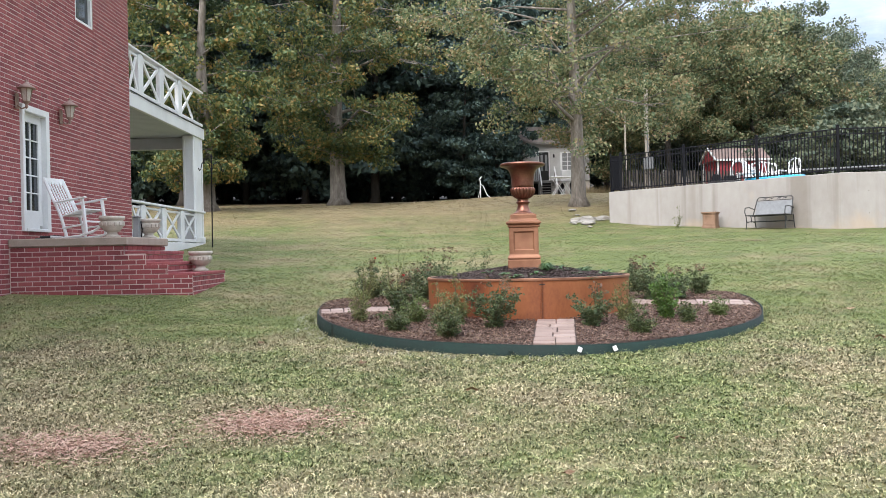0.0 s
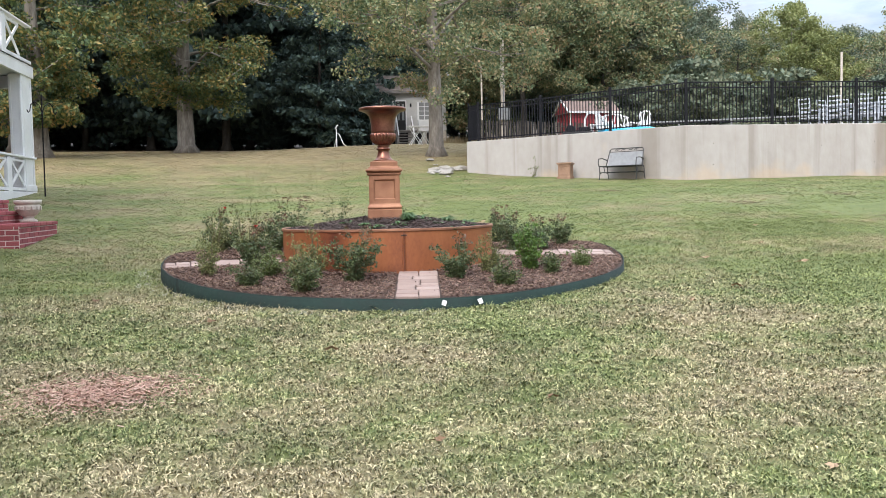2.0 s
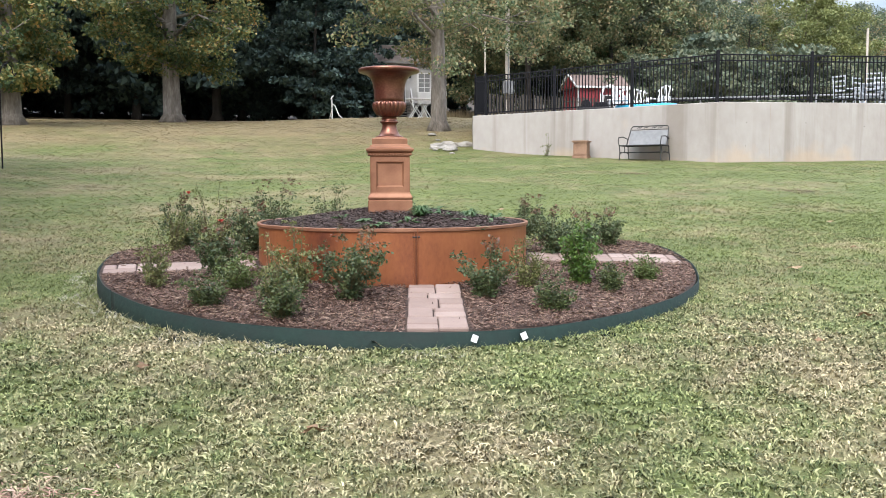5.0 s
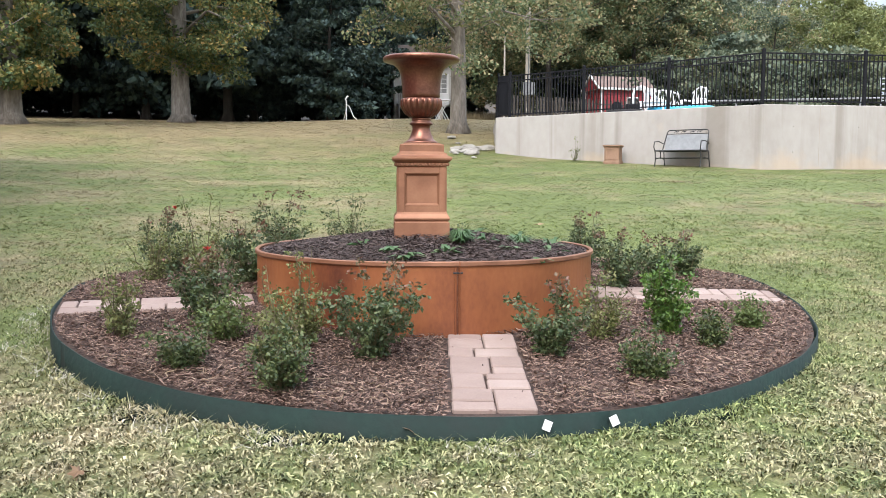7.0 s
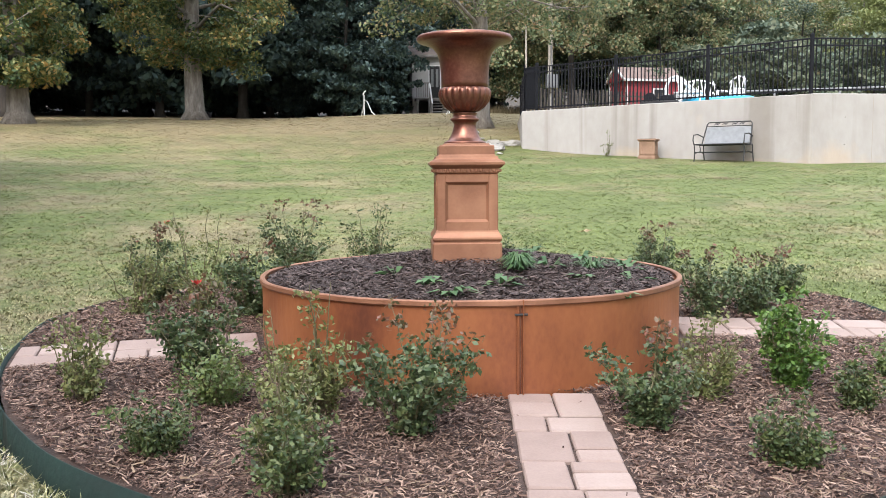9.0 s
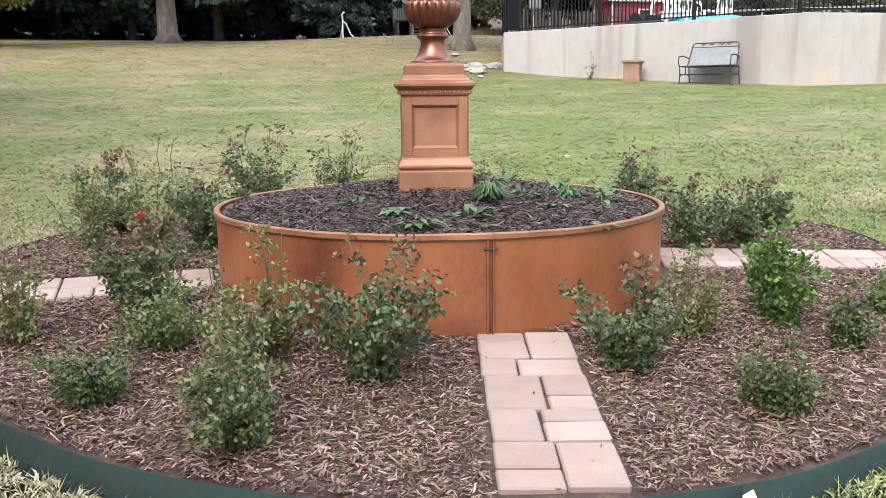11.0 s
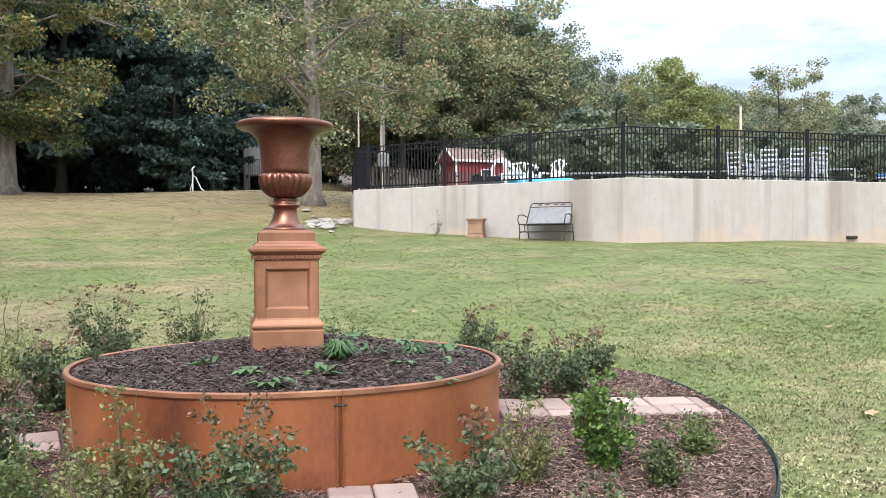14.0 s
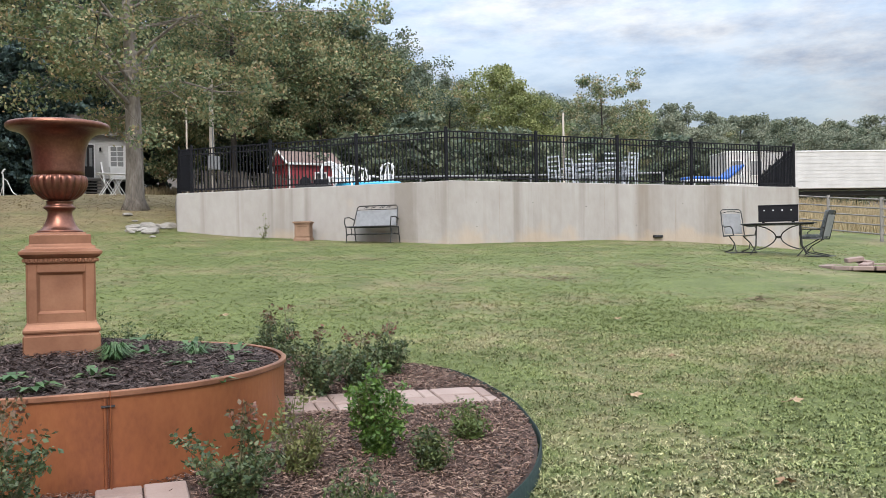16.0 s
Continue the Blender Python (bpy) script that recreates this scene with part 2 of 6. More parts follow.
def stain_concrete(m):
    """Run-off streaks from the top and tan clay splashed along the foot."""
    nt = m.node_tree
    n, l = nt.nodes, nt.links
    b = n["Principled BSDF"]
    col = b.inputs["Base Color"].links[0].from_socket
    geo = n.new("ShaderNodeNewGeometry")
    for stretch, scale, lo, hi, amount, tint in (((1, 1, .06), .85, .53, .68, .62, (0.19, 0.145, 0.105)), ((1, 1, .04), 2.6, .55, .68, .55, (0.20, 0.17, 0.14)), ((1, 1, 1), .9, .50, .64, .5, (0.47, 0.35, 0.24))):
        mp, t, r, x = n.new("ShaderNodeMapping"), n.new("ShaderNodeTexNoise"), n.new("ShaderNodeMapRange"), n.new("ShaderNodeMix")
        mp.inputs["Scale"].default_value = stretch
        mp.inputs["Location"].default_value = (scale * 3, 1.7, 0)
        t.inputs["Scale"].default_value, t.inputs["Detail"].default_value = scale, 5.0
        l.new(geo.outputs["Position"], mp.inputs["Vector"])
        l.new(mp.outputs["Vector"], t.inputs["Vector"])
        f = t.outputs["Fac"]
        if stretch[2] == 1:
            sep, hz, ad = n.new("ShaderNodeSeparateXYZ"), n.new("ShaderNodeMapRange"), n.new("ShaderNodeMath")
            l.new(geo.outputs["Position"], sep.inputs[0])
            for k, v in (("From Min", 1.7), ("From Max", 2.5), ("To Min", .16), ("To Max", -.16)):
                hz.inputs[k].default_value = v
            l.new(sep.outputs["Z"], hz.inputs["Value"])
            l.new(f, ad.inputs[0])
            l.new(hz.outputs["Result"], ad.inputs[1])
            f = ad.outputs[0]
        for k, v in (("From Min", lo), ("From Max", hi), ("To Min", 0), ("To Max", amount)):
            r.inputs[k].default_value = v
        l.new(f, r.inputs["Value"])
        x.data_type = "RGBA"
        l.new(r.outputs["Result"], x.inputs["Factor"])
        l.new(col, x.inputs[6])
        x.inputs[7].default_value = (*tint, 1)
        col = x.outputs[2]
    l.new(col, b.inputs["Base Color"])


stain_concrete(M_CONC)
M_BLACK = mat("black_powder_coat", [(0.004, 0.004, 0.006), (0.012, 0.012, 0.016)], 8, 60, 0.58, bump=0.05)
M_BLACK.node_tree.nodes["Principled BSDF"].inputs["Specular IOR Level"].default_value = 0.2
M_IRON = mat("dark_wrought_iron", [(0.02, 0.02, 0.02), (0.06, 0.06, 0.062)], 10, 80, 0.5, metal=0.4, bump=0.15)
M_MESH = mat("grey_mesh", [(0.16, 0.165, 0.17), (0.27, 0.275, 0.28)], 10, 160, 0.6, bump=0.3)
M_BARK = mat("oak_bark", [(0.06, 0.05, 0.042), (0.19, 0.165, 0.14), (0.36, 0.325, 0.285)], 5, 22, 0.95, bump=1.0, stretch=(1, 1, 0.25))
M_BARKD = mat("dark_bark", [(0.025, 0.02, 0.017), (0.08, 0.068, 0.058)], 2.5, 16, 0.95, bump=0.8, stretch=(1, 1, 0.25))
M_OAKLEAF = mat("oak_leaves", [(0.045, 0.085, 0.042), (0.128, 0.175, 0.082), (0.26, 0.265, 0.13), (0.42, 0.285, 0.165)], 0.9, 9, 0.65, bump=0, per=0.28, spread=0.15, trans=0.2)
M_OAKGOLD = mat("turning_oak_leaves", [(0.026, 0.055, 0.026), (0.075, 0.12, 0.045), (0.185, 0.195, 0.06), (0.40, 0.25, 0.085)], 0.8, 9, 0.65, bump=0, per=0.28, spread=0.15, trans=0.2)
M_OAKDEEP = mat("deep_green_oak_leaves", [(0.022, 0.048, 0.026), (0.06, 0.095, 0.045), (0.13, 0.155, 0.07)], 0.8, 9, 0.65, bump=0, per=0.28, spread=0.15, trans=0.2)
# dark evergreen, the wood's bluish shade also put into the leaf colour
M_DARKLEAF = mat("shaded_evergreen_leaves", [(0.022, 0.046, 0.049), (0.052, 0.09, 0.08), (0.095, 0.14, 0.10)], 0.5, 9, 0.7, bump=0, per=0.5, spread=0.2)
M_HILLLEAF = mat("hill_tree_leaves", [(0.055, 0.085, 0.062), (0.12, 0.155, 0.10), (0.22, 0.225, 0.14)], 0.35, 3, 0.7, bump=0, per=0.3, spread=0.16, trans=0.15)
# paler grey-green leaves: the ridge's distance haze put into their colour
M_FARLEAF = mat("hazed_ridge_leaves", [(0.11, 0.14, 0.10), (0.19, 0.215, 0.15), (0.30, 0.30, 0.21)], 0.2, 2, 0.8, bump=0, per=0.25, spread=0.16, trans=0.2)
M_YELLEAF = mat("yellow_green_leaves", [(0.11, 0.15, 0.05), (0.20, 0.23, 0.08), (0.30, 0.29, 0.11)], 0.3, 5, 0.65, bump=0, per=0.45, trans=0.25)
M_ROSE = mat("rose_leaves", [(0.018, 0.032, 0.012), (0.058, 0.09, 0.028), (0.16, 0.18, 0.065)], 5, 60, 0.5, bump=0, per=0.6, trans=0.2)
M_ROSEY = mat("pale_rose_leaves", [(0.06, 0.075, 0.025), (0.14, 0.165, 0.05), (0.27, 0.26, 0.11)], 5, 60, 0.55, bump=0, per=0.6, trans=0.25)
M_ROSED = mat("dark_rose_leaves", [(0.019, 0.036, 0.014), (0.060, 0.096, 0.035), (0.155, 0.175, 0.075)], 5, 60, 0.5, bump=0, per=0.6, trans=0.15)
M_ROSEG = mat("fresh_green_leaves", [(0.035, 0.08, 0.015), (0.08, 0.16, 0.028), (0.17, 0.26, 0.06)], 5, 60, 0.45, bump=0, per=0.6, trans=0.25)
M_ROSEP = mat("soft_green_leaves", [(0.045, 0.075, 0.02), (0.10, 0.145, 0.04), (0.20, 0.235, 0.085)], 5, 60, 0.5, bump=0, per=0.6, trans=0.25)
M_ROSETIP = mat("reddish_new_leaves", [(0.05, 0.065, 0.025), (0.12, 0.085, 0.042), (0.22, 0.075, 0.06)], 5, 60, 0.5, bump=0, per=0.6, trans=0.15)
M_WEED = mat("fresh_weed_leaves", [(0.03, 0.072, 0.026), (0.058, 0.125, 0.044), (0.12, 0.20, 0.078)], 6, 60, 0.5, bump=0.05, per=0.6, trans=0.2)
M_STEM = mat("green_brown_stem", [(0.07, 0.075, 0.03), (0.16, 0.13, 0.07)], 9, 60, 0.7, bump=0.1)
M_BLOOM = mat("red_petals", [(0.35, 0.01, 0.012), (0.62, 0.05, 0.04)], 20, 80, 0.5, bump=0)
M_ROOF = mat("weathered_shingle", [(0.12, 0.10, 0.09), (0.24, 0.20, 0.18)], 3, 40, 0.9, bump=0.3)
M_ROOFR = mat("pinkish_shingle", [(0.17, 0.12, 0.105), (0.28, 0.205, 0.18)], 3, 40, 0.9, bump=0.3)
M_BARNRED = mat("barn_red_siding", [(0.20, 0.022, 0.03), (0.32, 0.045, 0.055)], 3, 30, 0.65, bump=0.1)
M_SIDING = mat("off_white_siding", [(0.42, 0.41, 0.40), (0.57, 0.56, 0.55)], 1.6, 30, 0.6, bump=0.06)
M_GREYWOOD = mat("grey_weathered_wood", [(0.16, 0.15, 0.14), (0.32, 0.30, 0.28)], 4, 40, 0.85, bump=0.3)
M_PALE = mat("old_brown_paling", [(0.05, 0.042, 0.035), (0.12, 0.10, 0.085)], 4, 40, 0.9, bump=0.3)
M_DARK = mat("dark_void", [(0.012, 0.012, 0.013), (0.03, 0.03, 0.032)], 4, 40, 0.8, bump=0.1)
M_BLUE = mat("bright_blue_vinyl", [(0.02, 0.30, 0.52), (0.05, 0.45, 0.68)], 4, 30, 0.35, bump=0.05)
M_DBLUE = mat("deep_blue_vinyl", [(0.012, 0.08, 0.36), (0.03, 0.15, 0.52)], 4, 30, 0.4, bump=0.05)
M_ROCK = mat("pale_limestone", [(0.17, 0.155, 0.135), (0.30, 0.28, 0.25), (0.42, 0.40, 0.36)], 3, 25, 0.95, bump=0.7)
M_LEAFDRY = mat("dry_leaf", [(0.13, 0.075, 0.04), (0.26, 0.16, 0.09), (0.38, 0.28, 0.18)], 8, 60, 0.8, bump=0.1, per_obj=0.7)
M_LAMP = mat("weathered_verdigris_pink_metal", [(0.22, 0.14, 0.115), (0.38, 0.26, 0.22)], 10, 70, 0.6, metal=0.2, bump=0.2)
M_POT = mat("weathered_cast_stone_pot", [(0.36, 0.31, 0.26), (0.60, 0.55, 0.49)], 9, 60, 0.85, bump=0.4)
M_BLEACHED = mat("bleached_grass", [(0.34, 0.31, 0.24), (0.50, 0.47, 0.39), (0.62, 0.60, 0.53)], 2, 30, 0.9, bump=0, per=0.6)
M_STRAWGRASS = mat("dry_tall_grass", [(0.22, 0.17, 0.09), (0.40, 0.32, 0.19)], 2, 30, 0.9, bump=0, per=0.6)


def glass_material(name, tint, rough=0.05):
    m = bpy.data.materials.new(name)
    m.use_nodes = True
    b = m.node_tree.nodes["Principled BSDF"]
    b.inputs["Base Color"].default_value = (*tint, 1)
    b.inputs["Roughness"].default_value = rough
    b.inputs["Specular IOR Level"].default_value = 0.7
    return m


M_GLASS = glass_material("window_glass", (0.02, 0.025, 0.03))
M_DIFFUSE = mat("frosted_lamp_glass", [(0.42, 0.36, 0.31), (0.6, 0.55, 0.5)], 20, 90, 0.3, bump=0.1)


# ---- mesh tools ----
class Shape:
    """Collects faces of one mesh."""

    def __init__(self):
        self.v, self.f, self.smooth = [], [], False

    def add(self, verts, faces, m=None):
        k = len(self.v)
        self.v += [tuple(m @ Vector(p)) for p in verts] if m is not None else [tuple(p) for p in verts]
        self.f += [tuple(i + k for i in f) for f in faces]
        return self

    def box(self, cx, cy, cz, sx, sy, sz, c=0.0, m=None):
        """A box with chamfered edges."""
        hx, hy, hz = sx / 2, sy / 2, sz / 2
        c = min(c, hx * 0.6, hy * 0.6, hz * 0.6)
        if c <= 0:
            v = [(cx + a * hx, cy + b * hy, cz + d * hz) for d in (-1, 1) for b in (-1, 1) for a in (-1, 1)]
            return self.add(v, [(0, 2, 3, 1), (4, 5, 7, 6), (0, 1, 5, 4), (1, 3, 7, 5), (3, 2, 6, 7), (2, 0, 4, 6)], m)
        v, idx = [], {}
        for a in (-1, 1):
            for b in (-1, 1):
                for d in (-1, 1):
                    for ax in range(3):
                        p = [a * hx, b * hy, d * hz]
                        for k in range(3):
                            if k != ax:
                                p[k] -= (a, b, d)[k] * c
                        idx[a, b, d, ax] = len(v)
                        v.append((cx + p[0], cy + p[1], cz + p[2]))
        f = []
        for s in (-1, 1):
            q = [(-1, -1), (1, -1), (1, 1), (-1, 1)]
            for ax in range(3):
                ring = []
                for u, w in q:
                    k = [u, w]
                    k.insert(ax, s)
                    ring.append(idx[k[0], k[1], k[2], ax])
                f.append(tuple(ring if (s > 0) != (ax == 1) else ring[::-1]))
        for ax in range(3):
            o = [k for k in range(3) if k != ax]
            for u in (-1, 1):
                for w in (-1, 1):
                    ends = []
                    for s in (-1, 1):
                        k = [0, 0, 0]
                        k[ax], k[o[0]], k[o[1]] = s, u, w
                        ends.append((idx[k[0], k[1], k[2], o[0]], idx[k[0], k[1], k[2], o[1]]))
                    f.append((ends[0][0], ends[1][0], ends[1][1], ends[0][1]))
        for a in (-1, 1):
            for b in (-1, 1):
                for d in (-1, 1):
                    f.append((idx[a, b, d, 0], idx[a, b, d, 1], idx[a, b, d, 2]))
        return self.add(v, f, m)

    def tube(self, pts, radii, n=8, cap=True, m=None):
        """A round bar along a line of points."""
        pts = [Vector(p) for p in pts]
        if isinstance(radii, (int, float)):
            radii = [radii] * len(pts)
        v, f, up = [], [], None
        for i, p in enumerate(pts):
            d = (pts[min(i + 1, len(pts) - 1)] - pts[max(i - 1, 0)])
            d = d.normalized() if d.length > 1e-9 else Vector((0, 0, 1))
            if up is None:
                up = d.orthogonal().normalized()
            else:
                up = up - d * up.dot(d)
                up = up.normalized() if up.length > 1e-6 else d.orthogonal().normalized()
            s = d.cross(up)
            for k in range(n):
                a = 2 * math.pi * k / n
                v.append(p + (up * math.cos(a) + s * math.sin(a)) * radii[i])
        for i in range(len(pts) - 1):
            for k in range(n):
                f.append((i * n + k, i * n + (k + 1) % n, (i + 1) * n + (k + 1) % n, (i + 1) * n + k))
        if cap:
            f += [tuple(range(n - 1, -1, -1)), tuple(range((len(pts) - 1) * n, len(pts) * n))]
        return self.add(v, f, m)

    def lathe(self, prof, n=32, m=None, lobes=None, turn=0.0):
        """A turned body from (radius, height) rows; lobes: rows of depth for a fluted part."""
        v, f = [], []
        for i, (r, z) in enumerate(prof):
            for k in range(n):
                a = 2 * math.pi * k / n + turn
                q = r * (1 + (lobes[i] * (abs(math.sin(a * n / 16)) - 0.6) if lobes and lobes[i] else 0))
                v.append((q * math.cos(a), q * math.sin(a), z))
        for i in range(len(prof) - 1):
            for k in range(n):
                f.append((i * n + k, i * n + (k + 1) % n, (i + 1) * n + (k + 1) % n, (i + 1) * n + k))
        f += [tuple(range(n - 1, -1, -1)), tuple(range((len(prof) - 1) * n, len(prof) * n))]
        return self.add(v, f, m)

    def mesh(self, name, material, smooth=False):
        me = bpy.data.meshes.new(name)
        me.from_pydata(self.v, [], self.f)
        me.materials.append(material)
        if smooth:
            me.polygons.foreach_set("use_smooth", [True] * len(me.polygons))
        me.validate()
        me.update()
        b = bmesh.new()
        b.from_mesh(me)
        bmesh.ops.recalc_face_normals(b, faces=b.faces)
        b.to_mesh(me)
        b.free()
        return me


def part(name, shape, material, parent=None, label="", smooth=False, m=None):
    ob = new(name, shape.mesh(name, material, smooth))
    if parent is not None:
        ob.parent = parent
    if m is not None:
        ob.matrix_basis = m
    if label:
        ob["label"] = label
    return ob


def thing(name, m, label, category, group="", kind=""):
    ob = new(name)
    ob.empty_display_size = 0.1
    ob.matrix_basis = m
    return tagged(ob, label, category, group, kind)


def raw_mesh(name, verts, faces, material):
    """A mesh straight from arrays, for what comes in thousands."""
    me = bpy.data.meshes.new(name)
    nv, nf, k = len(verts), len(faces), faces.shape[1]
    me.vertices.add(nv)
    me.vertices.foreach_set("co", np.asarray(verts, dtype=np.float32).ravel())
    me.loops.add(nf * k)
    me.loops.foreach_set("vertex_index", np.asarray(faces, dtype=np.int32).ravel())
    me.polygons.add(nf)
    me.polygons.foreach_set("loop_start", np.arange(0, nf * k, k, dtype=np.int32))
    me.materials.append(material)
    me.update(calc_edges=True)
    return me


# ---- ground ----
PROFILE_Y = [(-400, -4), (-60, -2.6), (0, -.16), (4.8, .12), (8.4, .395), (12, .65), (15.5, .93), (20, 1.28), (25, 1.64), (30, 2.05), (36, 3.05), (46, 3.72), (60, 4.65), (90, 7), (140, 13), (400, 20)]
PROFILE_X = [(-60, .6), (-14, .3), (-6.5, .16), (-2, 0), (1.5, 0), (11, .19), (16.5, .25), (20, .06), (23.5, -.2), (30, .1), (60, .3)]


def _smooth(rows, v, w):
    xs, zs = zip(*rows)
    return sum(np.interp(v + d * w, xs, zs) for d in (-1, -.5, 0, .5, 1)) / 5


def height(x, y):
    x, y = np.asarray(x, float), np.asarray(y, float)
    z = _smooth(PROFILE_Y, y, 1.6) + _smooth(PROFILE_X, x, 1.5)
    z = z + .42 * np.exp(-((x - 5) ** 2 + (y - 48) ** 2) / 80)
    return z + 0.012 * np.sin(x * 1.9 + y * .7) * np.cos(y * 1.3 - x * .4) * (np.abs(y) < 60)


def gz(x, y):
    return float(height(x, y))


RING, RING_R = (1.031, 10.953), 1.223
BED, BED_R = (1.117, 11.02), 2.66


def bed_z(x, y):
    return 0.488 + 0.095 * (np.minimum(np.asarray(y, float), 11.4) - 8.35)


def build_ground():
    def axis(lo, hi, fine_lo, fine_hi, d):
        a = list(np.arange(fine_lo, fine_hi + d, d))
        s, x = d, fine_hi
        while x < hi:
            s *= 1.25
            x += s
            a.append(x)
        s, x = d, fine_lo
        while x > lo:
            s *= 1.25
            x -= s
            a.insert(0, x)
        return np.array(a)
    xs, ys = axis(-900, 900, -9, 26, 0.4), axis(-500, 1200, -2, 50, 0.4)
    X, Y = np.meshgrid(xs, ys)
    Z = height(X, Y)
    d = np.hypot(X - BED[0], Y - BED[1])
    Z = np.where(d < BED_R - 0.15, Z - 0.25, Z)
    nx, ny = len(xs), len(ys)
    i = (np.arange(ny - 1)[:, None] * nx + np.arange(nx - 1)[None, :]).ravel()
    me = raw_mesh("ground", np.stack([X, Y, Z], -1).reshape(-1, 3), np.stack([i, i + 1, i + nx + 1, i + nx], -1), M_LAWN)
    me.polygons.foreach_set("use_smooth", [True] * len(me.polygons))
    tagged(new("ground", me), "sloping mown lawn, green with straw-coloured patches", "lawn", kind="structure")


build_ground()


def blades(name, boxes, rng, label, material, keep=None, arched=False):
    """Grass in small tufts over the given stretches (x0, x1, y0, y1, number, width, height); arched blades bend over at the tip."""
    vs = []
    for x0, x1, y0, y1, n, wd, tall in boxes:
        per = 7
        cx, cy = (np.repeat(rng.uniform(lo, hi, n // per) + rng.normal(0, .35, n // per), per) for lo, hi in ((x0, x1), (y0, y1)))
        n = len(cx)
        out, r = rng.uniform(0, 2 * np.pi, n), rng.uniform(0, .022, n)
        x, y = cx + np.cos(out) * r, cy + np.sin(out) * r
        ok = np.hypot(x - BED[0], y - BED[1]) > BED_R + 0.015
        ok &= ~((x < -3.72) & (y > 13.25) & (y < 15.35)) & ((x > -6.45) | (y > 24.5))
        if keep is not None:
            ok &= keep(x, y)
        x, y, out = x[ok], y[ok], out[ok]
        n = len(x)
        z = height(x, y) - 0.004
        h = tall * rng.uniform(.4, 1.2, n)
        la = out + rng.normal(0, .7, n)
        lean = h * rng.uniform(.35, 2.3, n)
        a = la + np.pi / 2 + rng.normal(0, .5, n)
        w = wd * rng.uniform(.6, 1.3, n)
        p = np.stack([x, y, z], -1)
        side = np.stack([np.cos(a), np.sin(a), rng.normal(0, .3, n)], -1) * w[:, None] / 2
        way = np.stack([np.cos(la), np.sin(la), 0 * la], -1)
        if arched:
            mid = p + way * (lean * .45)[:, None] + np.stack([0 * h, 0 * h, h * .85], -1)
            tip = p + way * lean[:, None] + np.stack([0 * h, 0 * h, h * rng.uniform(.3, 1.0, n)], -1)
            vs.append(np.stack([p, mid - side, tip, mid + side], 1))
        else:
            tip = p + way * lean[:, None] + np.stack([0 * h, 0 * h, h * .85], -1)
            vs.append(np.stack([p - side, p + side, tip], 1))
    v = np.concatenate(vs)
    k = v.shape[1]
    v = v.reshape(-1, 3)
    return tagged(new(name, raw_mesh(name, v, np.arange(len(v)).reshape(-1, k), material)), label, "grass", kind="stuff")


rng = np.random.default_rng(5)
blades("lawn_grass", [(-3.4, 4.0, 3.0, 6.2, 160000, .0085, .028), (-4.6, 5.8, 6.2, 9.2, 160000, .0108, .029)],
       rng, "short mown grass, green mixed with straw", M_BLADE, arched=True)
blades("bed_side_grass", [(-6.4, 8, 9.2, 13, 160000, .0085, .027)], rng, "short even grass round the flower bed", M_TURF, arched=True)
blades("far_lawn_grass", [(-6.4, 9, 13, 16, 90000, .010, .03), (-6.4, 16, 16, 24, 150000, .011, .026), (5.8, 13, 6, 14, 150000, .0075, .027), (13, 18, 6, 14, 40000, .010, .028), (16, 27, 12, 25, 50000, .013, .026), (-8, 10, 24, 34, 90000, .014, .024), (-22, -8, 24.5, 44, 40000, .02, .024), (-8, 8, 34, 46, 30000, .02, .024), (-6.4, 6.5, -3, 3.0, 50000, .010, .04)],
       rng, "mown grass over the upper lawn, green and straw", M_TURF)
blades("edging_grass", [(-1.7, 3.9, 8.2, 13.8, 60000, .007, .07)], rng, "longer green grass against the bed's edging", M_BLADE,
       keep=lambda x, y: np.hypot(x - BED[0], y - BED[1]) < BED_R + 0.14)

blades("dry_edging_grass", [(-2.2, 1.4, 7.9, 11.5, 16000, .007, .045)], rng, "bleached dry grass along the bed's edging", M_BLEACHED,
       keep=lambda x, y: (np.hypot(x - BED[0], y - BED[1]) < BED_R + .28) & (x < 1.0 - .6 * (y - 8.4)) & (np.sin(x * 5.1 + y * 3.3) > -.3))


# ---- round bed and planter ----
def build_bed():
    n, rows = 96, 10
    v, f = [], []
    for i in range(rows + 1):
        r = 0.9 + (BED_R - 0.012 - 0.9) * i / rows
        for k in range(n):
            a = 2 * math.pi * k / n
            x, y = BED[0] + r * math.cos(a), BED[1] + r * math.sin(a)
            v.append((x, y, float(bed_z(x, y)) + 0.012 * noise.noise((x * 3, y * 3, 0)) - (0.01 if i == rows else 0)))
    for i in range(rows):
        for k in range(n):
            f.append((i * n + k, i * n + (k + 1) % n, (i + 1) * n + (k + 1) % n, (i + 1) * n + k))
    part("mulch_bed", Shape().add(v, f), M_MULCH, smooth=True)
    tagged(bpy.data.objects["mulch_bed"], "round bed of brown shredded bark mulch", "flower bed", kind="structure")


